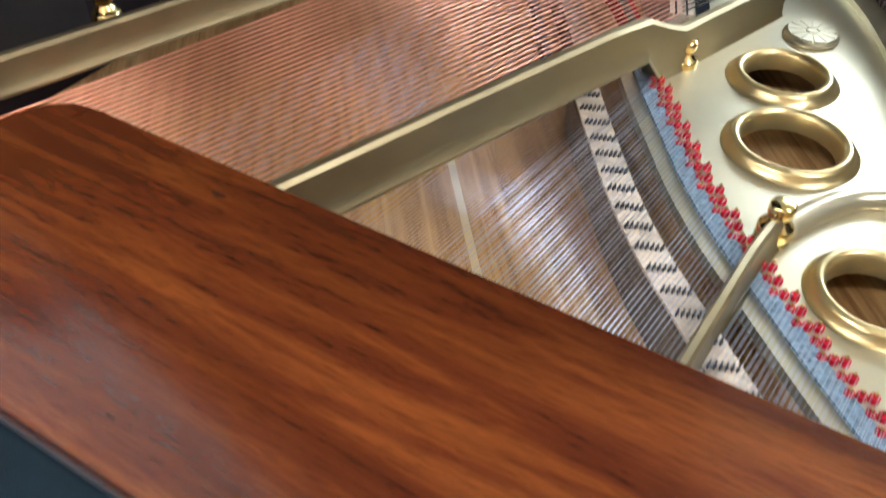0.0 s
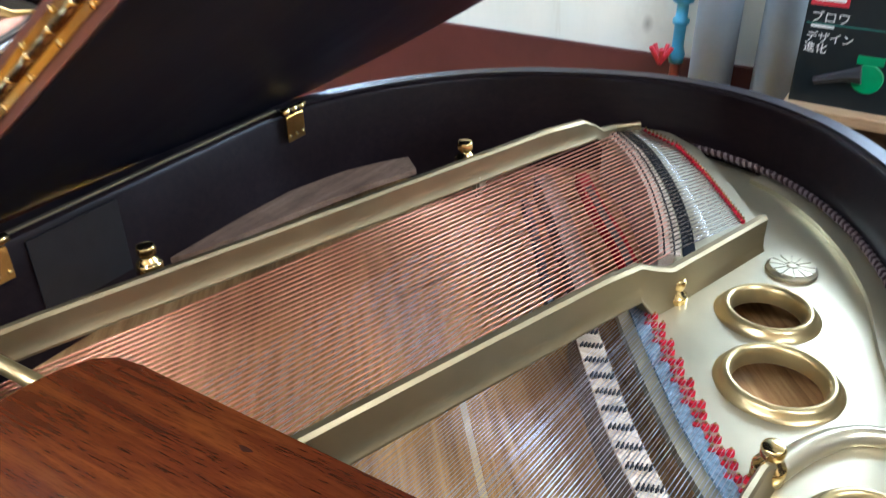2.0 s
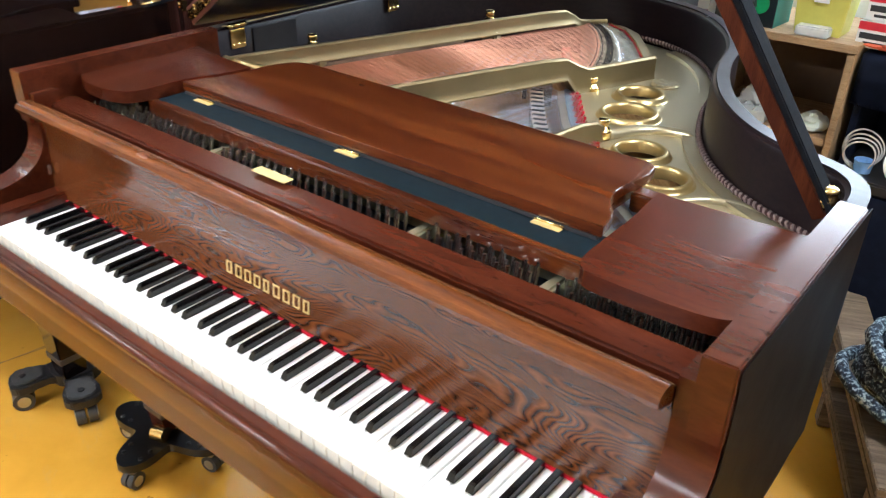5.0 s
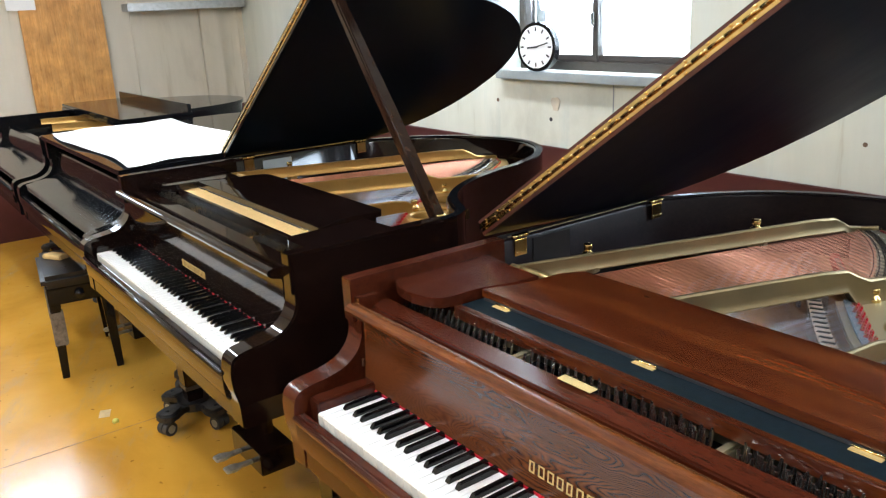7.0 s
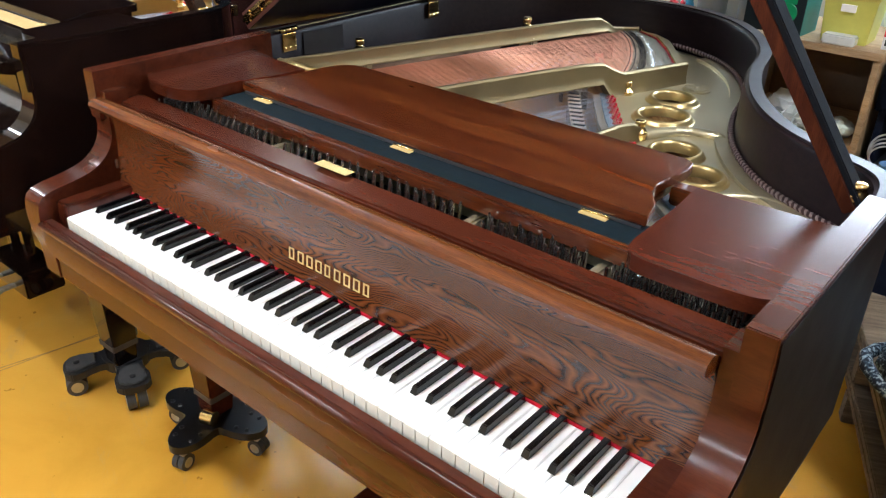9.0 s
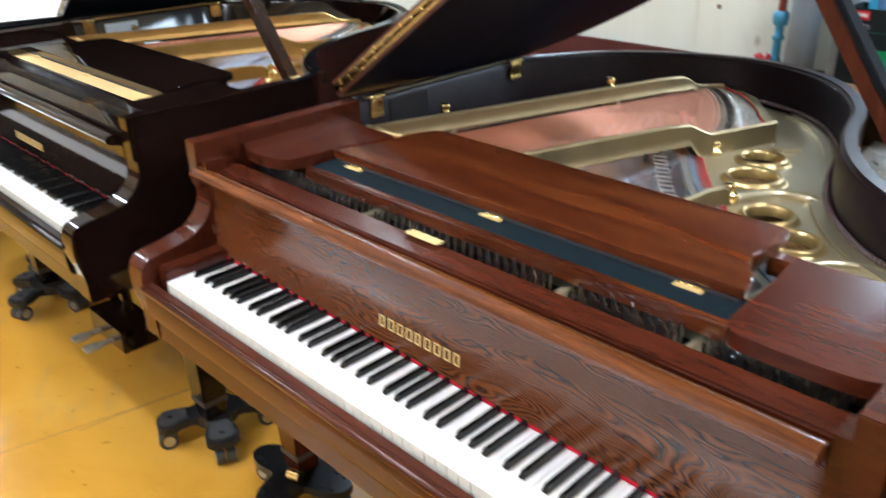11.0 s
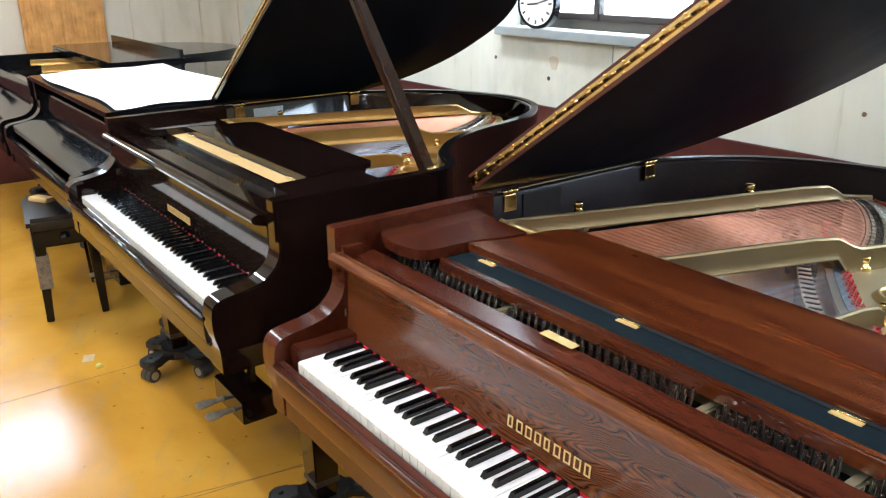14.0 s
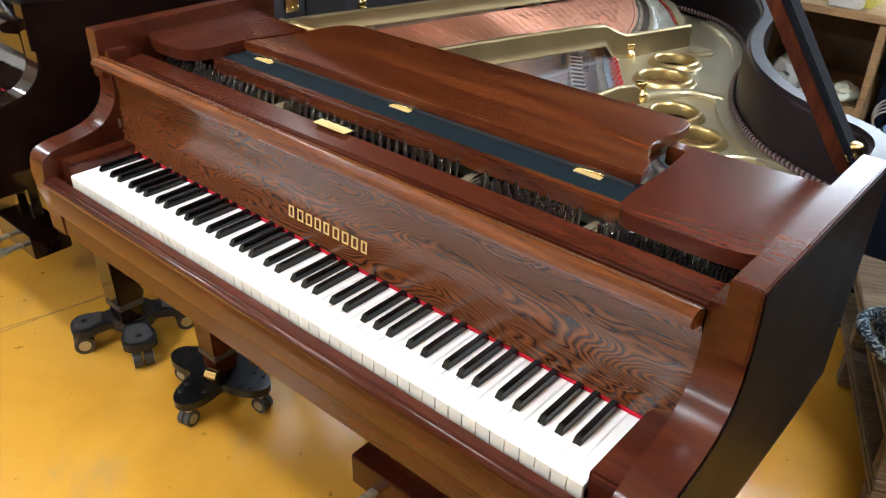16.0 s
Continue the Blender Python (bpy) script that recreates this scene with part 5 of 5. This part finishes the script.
# ---- things in the room ----
bench = thing("piano_bench", "black leather piano bench with film-wrapped wooden legs", "bench", (-2.62, 0.045, 0), -8)
bm = bmesh.new()
box(bm, -0.25, 0.25, -0.15, 0.15, 0.44, 0.50)
part("seat", bm, M_LEATHER, bench, bevel=0.02)
for bx_, by_ in ((-0.11, -0.04), (0.11, -0.04), (0.0, 0.05)):
    bm = bmesh.new()
    lathe(bm, [(0.010, 0.0), (0.010, 0.001), (0.006, 0.003)], 14, (bx_, by_, 0.4995))
    part("button", bm, M_LEATHER, bench, smooth=True)
boxed("apron", (-0.235, 0.235, -0.135, 0.135, 0.36, 0.439), M_BLACK, bench, bevel=0.004)
for sx in (-1, 1):
    for sy in (-1, 1):
        bm = bmesh.new()
        x, y = sx * 0.21, sy * 0.11
        lo = [bm.verts.new((x + a * 0.016 + sx * 0.01, y + b * 0.016 + sy * 0.01, 0.0)) for a, b in ((-1, -1), (1, -1), (1, 1), (-1, 1))]
        hi = [bm.verts.new((x + a * 0.024, y + b * 0.024, 0.36)) for a, b in ((-1, -1), (1, -1), (1, 1), (-1, 1))]
        for i in range(4):
            bm.faces.new((lo[i], lo[(i + 1) % 4], hi[(i + 1) % 4], hi[i]))
        bm.faces.new(lo[::-1])
        bm.faces.new(hi)
        lg = part("leg", bm, M_BLACK, bench, bevel=0.003)
        if sy < 0:
            boxed("film_wrap", (x - 0.029, x + 0.029, y - 0.029, y + 0.029, 0.16, 0.33), M_WRAP, lg, "clear film wrapped round the leg", bevel=0.006)
for sx in (-1, 1):
    bm = bmesh.new()
    tube(bm, [(sx * 0.236, 0, 0.40), (sx * 0.262, 0, 0.40)], 0.02, 14)
    part("height_knob", bm, M_BLACK, bench, smooth=True)
rem = thing("sponge_block", "small cream block lying on the bench", "block", (-2.70, -0.005, 0.5005), 30)
boxed("block", (-0.06, 0.06, -0.03, 0.03, 0, 0.022), M_CREAM, rem, bevel=0.005)
tape = thing("floor_tape", "scrap of pale tape stuck on the floor", "tape", (-1.909, -0.065, 0.0005), -20)
boxed("scrap", (-0.035, 0.035, -0.022, 0.022, 0, 0.0012), M_TAPE, tape)
dot = thing("yellow_plug", "tiny yellow plug lying on the floor", "plug", (-1.80, -0.05, 0.0))
bm = bmesh.new()
lathe(bm, [(0.012, 0), (0.014, 0.006), (0.010, 0.014), (0.004, 0.017)], 12, (0, 0, 0))
part("plug", bm, M_YELLOW, dot, smooth=True)

# clock on the sill
clock = thing("wall_clock", "round white clock with black rim standing on the sill", "clock", (-1.657, WALL_Y - 0.03, 1.24), 8)
bm = bmesh.new()
R = 0.122
prism(bm, [(R * math.cos(2 * math.pi * j / 40), R + R * math.sin(2 * math.pi * j / 40)) for j in range(40)], "y", -0.02, 0.02)
part("case", bm, M_BLACK, clock, bevel=0.004)
bm = bmesh.new()
prism(bm, [(0.106 * math.cos(2 * math.pi * j / 40), R + 0.106 * math.sin(2 * math.pi * j / 40)) for j in range(40)], "y", -0.0225, -0.0205)
face = part("dial", bm, M_PAPER, clock)
for i in range(12):
    a = 2 * math.pi * i / 12
    m = boxed("hour_mark", (-0.004, 0.004, -0.0238, -0.0228, 0.078, 0.098), M_INK, face)
    m.matrix_basis = Matrix.Translation((0, 0, R)) @ Matrix.Rotation(a, 4, "Y")
for a, ln, w in ((radians(-95), 0.055, 0.004), (radians(75), 0.08, 0.003)):
    m = boxed("clock_arm", (-w, w, -0.0252, -0.0242, -0.012, ln), M_INK, face)
    m.matrix_basis = Matrix.Translation((0, 0, R)) @ Matrix.Rotation(a, 4, "Y")

# pipes on the north wall
for x, r in ((0.375, 0.05), (0.525, 0.054)):
    pp = thing("drain_pipe", "large grey plastic drain pipe running up the wall", "pipe", (x, WALL_Y - 0.085, 0), group="drain pipes")
    bm = bmesh.new()
    tube(bm, [(0, 0, 0.0), (0, 0, CEIL - 0.002)], r, 28)
    part("pipe", bm, M_PVC, pp, smooth=True)
    bm = bmesh.new()
    tube(bm, [(0, 0, 1.125), (0, 0, 1.14)], r + 0.007, 28)
    br = part("clamp", bm, M_GALV, pp, smooth=False)
    boxed("clamp_lug", (-r - 0.03, -r, -0.012, 0.012, 1.12, 1.145), M_GALV, br, bevel=0.002)
    boxed("clamp_lug", (r, r + 0.022, -0.012, 0.012, 1.12, 1.145), M_GALV, br, bevel=0.002)
thin = thing("water_pipe", "thin red primed water pipe with blue valve on the wall", "pipe", (0.285, WALL_Y - 0.07, 0))
bm = bmesh.new()
tube(bm, [(0, 0, 0.0), (0, 0, CEIL - 0.002)], 0.013, 14)
part("pipe", bm, M_RUST, thin, smooth=True)
bm = bmesh.new()
lathe(bm, [(0.017, 0.86), (0.02, 0.88), (0.014, 0.90), (0.014, 0.95), (0.02, 0.955), (0.02, 0.965), (0.014, 0.97), (0.014, 1.0), (0.024, 1.005), (0.026, 1.03), (0.024, 1.045), (0.016, 1.05)], 18, (0, 0, 0))
part("valve_body", bm, M_VALVE, thin, smooth=True)
bm = bmesh.new()
for k in range(5):
    a = 2 * math.pi * k / 5
    tube(bm, [(-0.03, -0.03, 0.86), (-0.03 + 0.026 * math.cos(a), -0.03 + 0.026 * math.sin(a), 0.902)], 0.006, 6)
part("valve_wheel", bm, M_REDP, thin)

# shelf beside the wall
SX0, SX1, SY0, SY1, ST = 0.60, 1.012, 1.84, 2.20, 0.915
shelf = thing("open_shelf", "plywood open shelf with clutter inside", "shelf")
for z in (0.05, 0.622):
    boxed("shelf_board", (SX0 + 0.02, SX1 - 0.02, SY0 + 0.005, SY1 - 0.012, z, z + 0.02), M_PLY, shelf, bevel=0.002)
boxed("top_board", (SX0 - 0.01, SX1 + 0.005, SY0 - 0.005, SY1, ST - 0.022, ST), M_PLY, shelf, bevel=0.002)
boxed("side_panel", (SX0, SX0 + 0.019, SY0, SY1, 0, ST - 0.0225), M_PLY, shelf, bevel=0.002)
boxed("side_panel", (SX1 - 0.019, SX1, SY0, SY1, 0, ST - 0.0225), M_PLY, shelf, bevel=0.002)
boxed("back_panel", (SX0 + 0.02, SX1 - 0.02, SY1 - 0.011, SY1 - 0.004, 0.0, ST - 0.023), M_HARDB, shelf)


def crumpled(name, label, cat, at, size, mat, seed, amount=0.3, kind=""):
    t = thing(name, label, cat, at)
    bm = bmesh.new()
    bmesh.ops.create_icosphere(bm, subdivisions=3, radius=1.0)
    for v in bm.verts:
        n = noise.noise(v.co * 2.2 + Vector((seed, 0, 0))) + 0.5 * noise.noise(v.co * 5 + Vector((0, seed, 0)))
        r = 1 + amount * n
        v.co = Vector((v.co.x * size[0] * r, v.co.y * size[1] * r, max(0.0, (v.co.z * r + 0.75) * size[2])))
    part("bag", bm, mat, t)
    return t


# tool carton
bx = thing("tool_carton", "dark green tool carton with red label and green tool picture", "carton", (0.688, 1.935, ST), -3)
for e in ((-0.088, -0.085, -0.06, 0.06, 0.0, 0.215), (0.085, 0.088, -0.06, 0.06, 0.0, 0.215), (-0.085, 0.085, -0.06, -0.057, 0.0, 0.215), (-0.085, 0.085, 0.057, 0.06, 0.0, 0.215), (-0.085, 0.085, -0.057, 0.057, 0.0, 0.003)):
    boxed("carton_panel", e, M_BOXG, bx)
boxed("side_print", (0.0883, 0.0893, -0.059, 0.059, 0.001, 0.214), M_TEALB, bx)
boxed("red_label", (-0.083, -0.018, -0.0616, -0.0605, 0.184, 0.209), M_REDP, bx)
boxed("brand_bar", (-0.077, -0.024, -0.0624, -0.0617, 0.192, 0.202), M_PAPER, bx)


def lettering(text, size, at, parent):
    cu = bpy.data.curves.new("print", "FONT")
    cu.body, cu.size, cu.extrude = text, size, 0.0003
    ob = new("print", cu)
    dg = bpy.context.evaluated_depsgraph_get()
    me = bpy.data.meshes.new_from_object(ob.evaluated_get(dg))
    bpy.data.objects.remove(ob)
    me.materials.append(M_PAPER)
    ob = new("print", me)
    ob.parent = parent
    ob.matrix_basis = pose(*at, 90, 0, 0)


lettering("ブロワ", 0.023, (-0.079, -0.0609, 0.155), bx)
lettering("デザイン", 0.021, (-0.081, -0.0609, 0.119), bx)
lettering("進化", 0.021, (-0.081, -0.0609, 0.099), bx)
boxed("print_bar", (-0.075, -0.035, -0.0616, -0.0606, 0.144, 0.149), M_PAPER, bx)
bm = bmesh.new()
tube(bm, [(-0.05, -0.0605, 0.045), (0.0, -0.0605, 0.062), (0.03, -0.0605, 0.068)], [0.008, 0.011, 0.018], 8)
part("tool_picture", bm, M_INK, bx)
bm = bmesh.new()
lathe(bm, [(0.028, 0), (0.026, 0.0015), (0.01, 0.002)], 20, (0, 0, 0))
tp = part("tool_picture_body", bm, M_GREEN, bx)
tp.matrix_basis = pose(0.040, -0.0602, 0.062, 90, 0, 0)
boxed("tool_picture_grip", (0.016, 0.062, -0.0618, -0.0606, 0.088, 0.104), M_GREEN, bx, bevel=0.0005)
boxed("lid_flap", (-0.084, 0.084, -0.0612, -0.0602, 0.150, 0.152), M_TEALB, bx)
crumpled("plastic_bag", "crumpled blue plastic bag in the open carton", "plastic bag", (0.715, 1.94, ST + 0.15), (0.06, 0.042, 0.10), M_BLUEBAG, 3.1)
bk = thing("blue_packet", "light blue flat packet standing in the carton", "packet", (0.655, 1.94, ST + 0.07), 10)
boxed("packet", (-0.014, 0.014, -0.03, 0.03, 0, 0.20), M_SKYB, bk, bevel=0.004)

# yellow bin with bags
bn = thing("yellow_bin", "translucent yellow plastic bin filled with plastic bags", "bin", (0.888, 1.94, ST))
bm = bmesh.new()
rings = []
for w, z in ((0.062, 0.0), (0.072, 0.125), (0.076, 0.127), (0.076, 0.134), (0.071, 0.134), (0.060, 0.006)):
    rings.append([bm.verts.new((sx * w, sy * w * 0.8, z)) for sx, sy in ((-1, -1), (1, -1), (1, 1), (-1, 1))])
for a, b in zip(rings, rings[1:]):
    for j in range(4):
        bm.faces.new((a[j], a[(j + 1) % 4], b[(j + 1) % 4], b[j]))
bm.faces.new(rings[0][::-1])
bm.faces.new(rings[-1])
part("tub", bm, M_YELLOW, bn, bevel=0.002)
boxed("white_label", (-0.022, 0.018, -0.0625, -0.0575, 0.088, 0.108), M_PAPER, bn)
crumpled("plastic_bag", "crumpled clear white plastic bag bulging from the bin", "plastic bag", (0.872, 1.94, ST + 0.10), (0.052, 0.045, 0.055), M_PLASTIC, 8.3)
crumpled("plastic_bag", "crumpled clear white plastic bag bulging from the bin", "plastic bag", (0.925, 1.95, ST + 0.10), (0.035, 0.03, 0.06), M_PAPER, 1.7)
tr = thing("small_tray", "small pale plastic tray on the shelf top", "tray", (0.885, 1.868, ST))
boxed("tray", (-0.045, 0.045, -0.02, 0.02, 0, 0.028), M_PLASTIC, tr, bevel=0.004)

# stack of cartons on a cloth-covered rack
rack = thing("covered_rack", "low open rack covered with dark navy cloth", "rack")
boxed("back_panel", (1.035, 1.615, 2.17, 2.185, 0.0, 0.868), M_NAVY, rack)
for x in (1.035, 1.585):
    boxed("side_panel", (x, x + 0.02, 1.875, 2.169, 0.0, 0.868), M_NAVY, rack, bevel=0.002)
bm = bmesh.new()
bmesh.ops.create_grid(bm, x_segments=36, y_segments=26, size=0.5)
for v in bm.verts:
    u, w = v.co.x + 0.5, v.co.y + 0.5
    y = 2.195 - w * 0.46
    drop = max(0.0, 1.865 - y)
    fold = 0.006 * math.sin(u * 40) + 0.004 * math.sin(u * 17 + 1)
    v.co = (1.025 + u * 0.60, max(y, 1.865) - (0.004 + fold) * min(1, drop * 20), 0.893 + 0.002 * noise.noise(Vector((u * 8, w * 8, 1))) - drop * (1.0 + 0.06 * math.sin(u * 9)))
bmesh.ops.solidify(bm, geom=bm.faces, thickness=0.006)
part("cloth", bm, M_NAVY, rack, "navy cloth hanging over the front edge", smooth=True)
for i, (z, dx) in enumerate(((0.902, 0.0), (0.975, 0.008), (1.048, -0.006))):
    cb = thing("white_carton", "white carton with a red stripe and dark print bars", "carton", (1.055 + dx, 1.94, z), -3 + 3 * i, group="white cartons")
    boxed("carton_body", (-0.062, 0.062, -0.05, 0.05, 0, 0.0715), M_PAPER, cb, bevel=0.002)
    boxed("red_stripe", (-0.0615, 0.0615, -0.0512, -0.0502, 0.048, 0.069), M_REDP, cb)
    boxed("print_bar", (-0.055, 0.040, -0.0512, -0.0502, 0.024, 0.040), M_INK, cb)
    boxed("print_bar", (-0.042, 0.020, -0.0512, -0.0502, 0.010, 0.017), M_INK, cb)
    boxed("red_side", (0.0622, 0.0630, -0.045, 0.045, 0.048, 0.069), M_REDP, cb)
ring = thing("dark_bracelet", "small dark strap lying on the top carton", "strap", (1.065, 1.935, 1.1205))
bm = bmesh.new()
tube(bm, [(0.026 * math.cos(2 * math.pi * j / 18), 0.018 * math.sin(2 * math.pi * j / 18), 0.005) for j in range(18)], 0.005, 6, closed=True)
part("strap", bm, M_INK, ring)
crumpled("orange_cloth", "crumpled orange cloth on the rack", "cloth", (1.13, 1.90, 0.902), (0.10, 0.04, 0.014), M_ORANGE, 5.5, 0.5)
crumpled("orange_cloth", "crumpled orange cloth on the rack", "cloth", (1.26, 1.91, 0.902), (0.10, 0.04, 0.018), M_ORANGE, 2.5, 0.5)
tb = thing("tissue_carton", "sky blue tissue carton with white tissues on top", "tissue box", (1.24, 2.02, 0.902), 8)
boxed("carton_body", (-0.07, 0.07, -0.055, 0.055, 0, 0.07), M_SKYB, tb, bevel=0.002)
bm = bmesh.new()
for i in range(4):
    a = 0.3 * i
    v = [bm.verts.new(q) for q in ((-0.04 + 0.01 * i, -0.01, 0.071), (0.03, 0.012 * i - 0.01, 0.071), (0.05 + 0.01 * i, 0.005 * i, 0.13), (-0.01 * i, 0.01, 0.105 + 0.01 * i))]
    bm.faces.new(v)
bmesh.ops.solidify(bm, geom=bm.faces, thickness=0.002)
part("tissue", bm, M_PAPER, tb)
crumpled("plastic_bag", "crumpled clear plastic bag on the rack", "plastic bag", (1.16, 2.08, 0.902), (0.06, 0.05, 0.09), M_PLASTIC, 9.9)
jar = thing("glass_flask", "clear round glass flask with a yellow neck band", "flask", (1.245, 2.03, 0.60))
bm = bmesh.new()
lathe(bm, [(r_ * 1.22, z_ * 1.3) for r_, z_ in ((0.034, 0), (0.048, 0.012), (0.052, 0.032), (0.044, 0.058), (0.031, 0.078), (0.026, 0.092), (0.022, 0.13), (0.009, 0.15))], 28, (0, 0, 0))
part("body", bm, glass("jar_glass", (0.9, 0.95, 0.95), 0.02), jar, smooth=True)
bm = bmesh.new()
lathe(bm, [(0.0330, 0.119), (0.0350, 0.123), (0.0350, 0.134), (0.0315, 0.138)], 20, (0, 0, 0))
part("band", bm, M_YELLOW, jar)
jst = thing("low_box", "dark storage box beside the rack", "box")
boxed("box_body", (1.068, 1.572, 1.728, 2.152, 0.0, 0.567), M_NAVY, jst, bevel=0.008)
boxed("box_lid", (1.06, 1.58, 1.72, 2.16, 0.568, 0.599), M_RUBBER, jst, "black lid of the storage box", bevel=0.006)
bar = thing("metal_ruler", "short bright metal bar lying on the storage box", "metal bar", (1.30, 1.79, 0.5995), -6)
boxed("bar", (-0.055, 0.055, -0.008, 0.008, 0, 0.004), M_GALV, bar, bevel=0.001)
# clutter on the lower shelf
for i, (x, y, z, s, mat, lab) in enumerate(((0.75, 1.99, 0.643, (0.06, 0.05, 0.045), M_PLASTIC, "crumpled clear plastic packing"), (0.93, 1.91, 0.643, (0.045, 0.05, 0.028), M_FOAM, "pale green foam wedge"), (0.845, 1.90, 0.643, (0.04, 0.03, 0.018), M_PLASTIC, "small clear plastic packing"))):
    crumpled("packing", lab + " on the shelf", "packing", (x, y, z), s, mat, 4.4 + i * 2.3)
tray = thing("organiser_tray", "pale grey compartment tray on the shelf", "tray", (0.725, 1.91, 0.6425), 4)
bm = bmesh.new()
box(bm, -0.08, 0.08, -0.05, 0.05, 0, 0.006)
for i in range(5):
    box(bm, -0.08 + i * 0.039, -0.077 + i * 0.039, -0.05, 0.05, 0.0065, 0.03)
for y in (-0.05, 0.0, 0.047):
    box(bm, -0.08, 0.08, y, y + 0.003, 0.0065, 0.0302)
part("tray", bm, M_PLASTIC, tray)

# pallet stack with rope
pal = thing("wooden_pallet", "stack of weathered wooden slatted pallets", "pallet", (1.44, 0.98, 0), 23)
for lvl in range(2):
    z = lvl * 0.135
    for y in (0.0, 0.5, 1.0):
        boxed("stringer", (0.0, 0.9, y, y + 0.045, z, z + 0.09), M_PALLET, pal, bevel=0.003)
    for i in range(6):
        boxed("deck_slat", (i * 0.16, i * 0.16 + 0.1, -0.01, 1.055, z + 0.0905, z + 0.112), M_PALLET, pal, bevel=0.003)
    for x in (0.0, 0.4, 0.8):
        boxed("bottom_slat", (x, x + 0.1, -0.01, 1.055, z + 0.1125, z + 0.1345), M_PALLET, pal, bevel=0.003)
rp = thing("rope_coil", "coil of dark blue mottled braided rope on the pallets", "rope", (1.52, 1.30, 0.271))
bm = bmesh.new()
random.seed(5)
path = []
for i in range(420):
    a = i * 0.33
    r = 0.12 + 0.06 * math.sin(i * 0.071) + 0.02 * math.sin(i * 0.37)
    path.append((r * math.cos(a) * 1.2 + 0.02 * math.sin(i * 0.05), r * math.sin(a), 0.02 + 0.155 * (i / 420) + 0.012 * math.sin(i * 0.9)))
tube(bm, path, 0.016, 7)
part("rope", bm, M_ROPE, rp, smooth=True)

for x, y, rr, h, mat, lab in ((1.115, 1.79, 0.026, 0.032, M_BLUEBAG, "small blue plastic cup on the storage box"), (1.33, 1.80, 0.03, 0.035, M_SKYB, "round blue tin on the storage box")):
    cup = thing("small_pot", lab, "pot", (x, y, 0.6))
    bm = bmesh.new()
    lathe(bm, [(rr * 0.85, 0), (rr, h), (rr * 1.05, h + 0.002), (rr * 0.95, h + 0.002), (rr * 0.8, 0.006)], 20, (0, 0, 0))
    part("pot", bm, mat, cup)

for pts in (((-1.72, -1.2), (-1.73, 1.4)), ((-0.86, -0.6), (-0.62, 0.5)), ((-0.72, -0.05), (-0.66, 0.4))):
    ln = [Vector(q) for q in pts]
    bm = bmesh.new()
    wall_strip(bm, offset(ln, 0.0016), offset(ln, -0.0016), -0.001, 0.0006)
    part("floor_joint", bm, M_JOINT, floor_thing)

coil = thing("cable_coil", "loose coil of clear grey cable on the storage box", "cable", (1.10, 1.80, 0.6005))
for i in range(4):
    bm = bmesh.new()
    rr = 0.040 + 0.004 * i
    ring = [(rr * math.cos(u), 0.012 * i - 0.02 + 0.006 * math.sin(2 * u + i), rr + 0.004 + rr * math.sin(u)) for u in (2 * math.pi * j / 36 for j in range(36))]
    tube(bm, ring, 0.0028, 6, closed=True)
    part("cable_loop", bm, M_GREYF, coil, smooth=True)
roll = thing("tape_roll", "white roll of tape lying on the storage box", "tape roll", (1.195, 1.770, 0.6420), 62)
bm = bmesh.new()
ro, ri, n = 0.045, 0.036, 32
rings = [[bm.verts.new((r_ * math.cos(2 * math.pi * j / n), r_ * math.sin(2 * math.pi * j / n), z)) for j in range(n)] for r_, z in ((ro, 0.0), (ro, 0.03), (ri, 0.03), (ri, 0.0))]
for ra, rb in zip(rings, rings[1:] + rings[:1]):
    for j in range(n):
        bm.faces.new((ra[j], ra[(j + 1) % n], rb[(j + 1) % n], rb[j]))
part("roll", bm, M_PAPER, roll).matrix_basis = pose(0, 0, 0, 65, 0, 0)
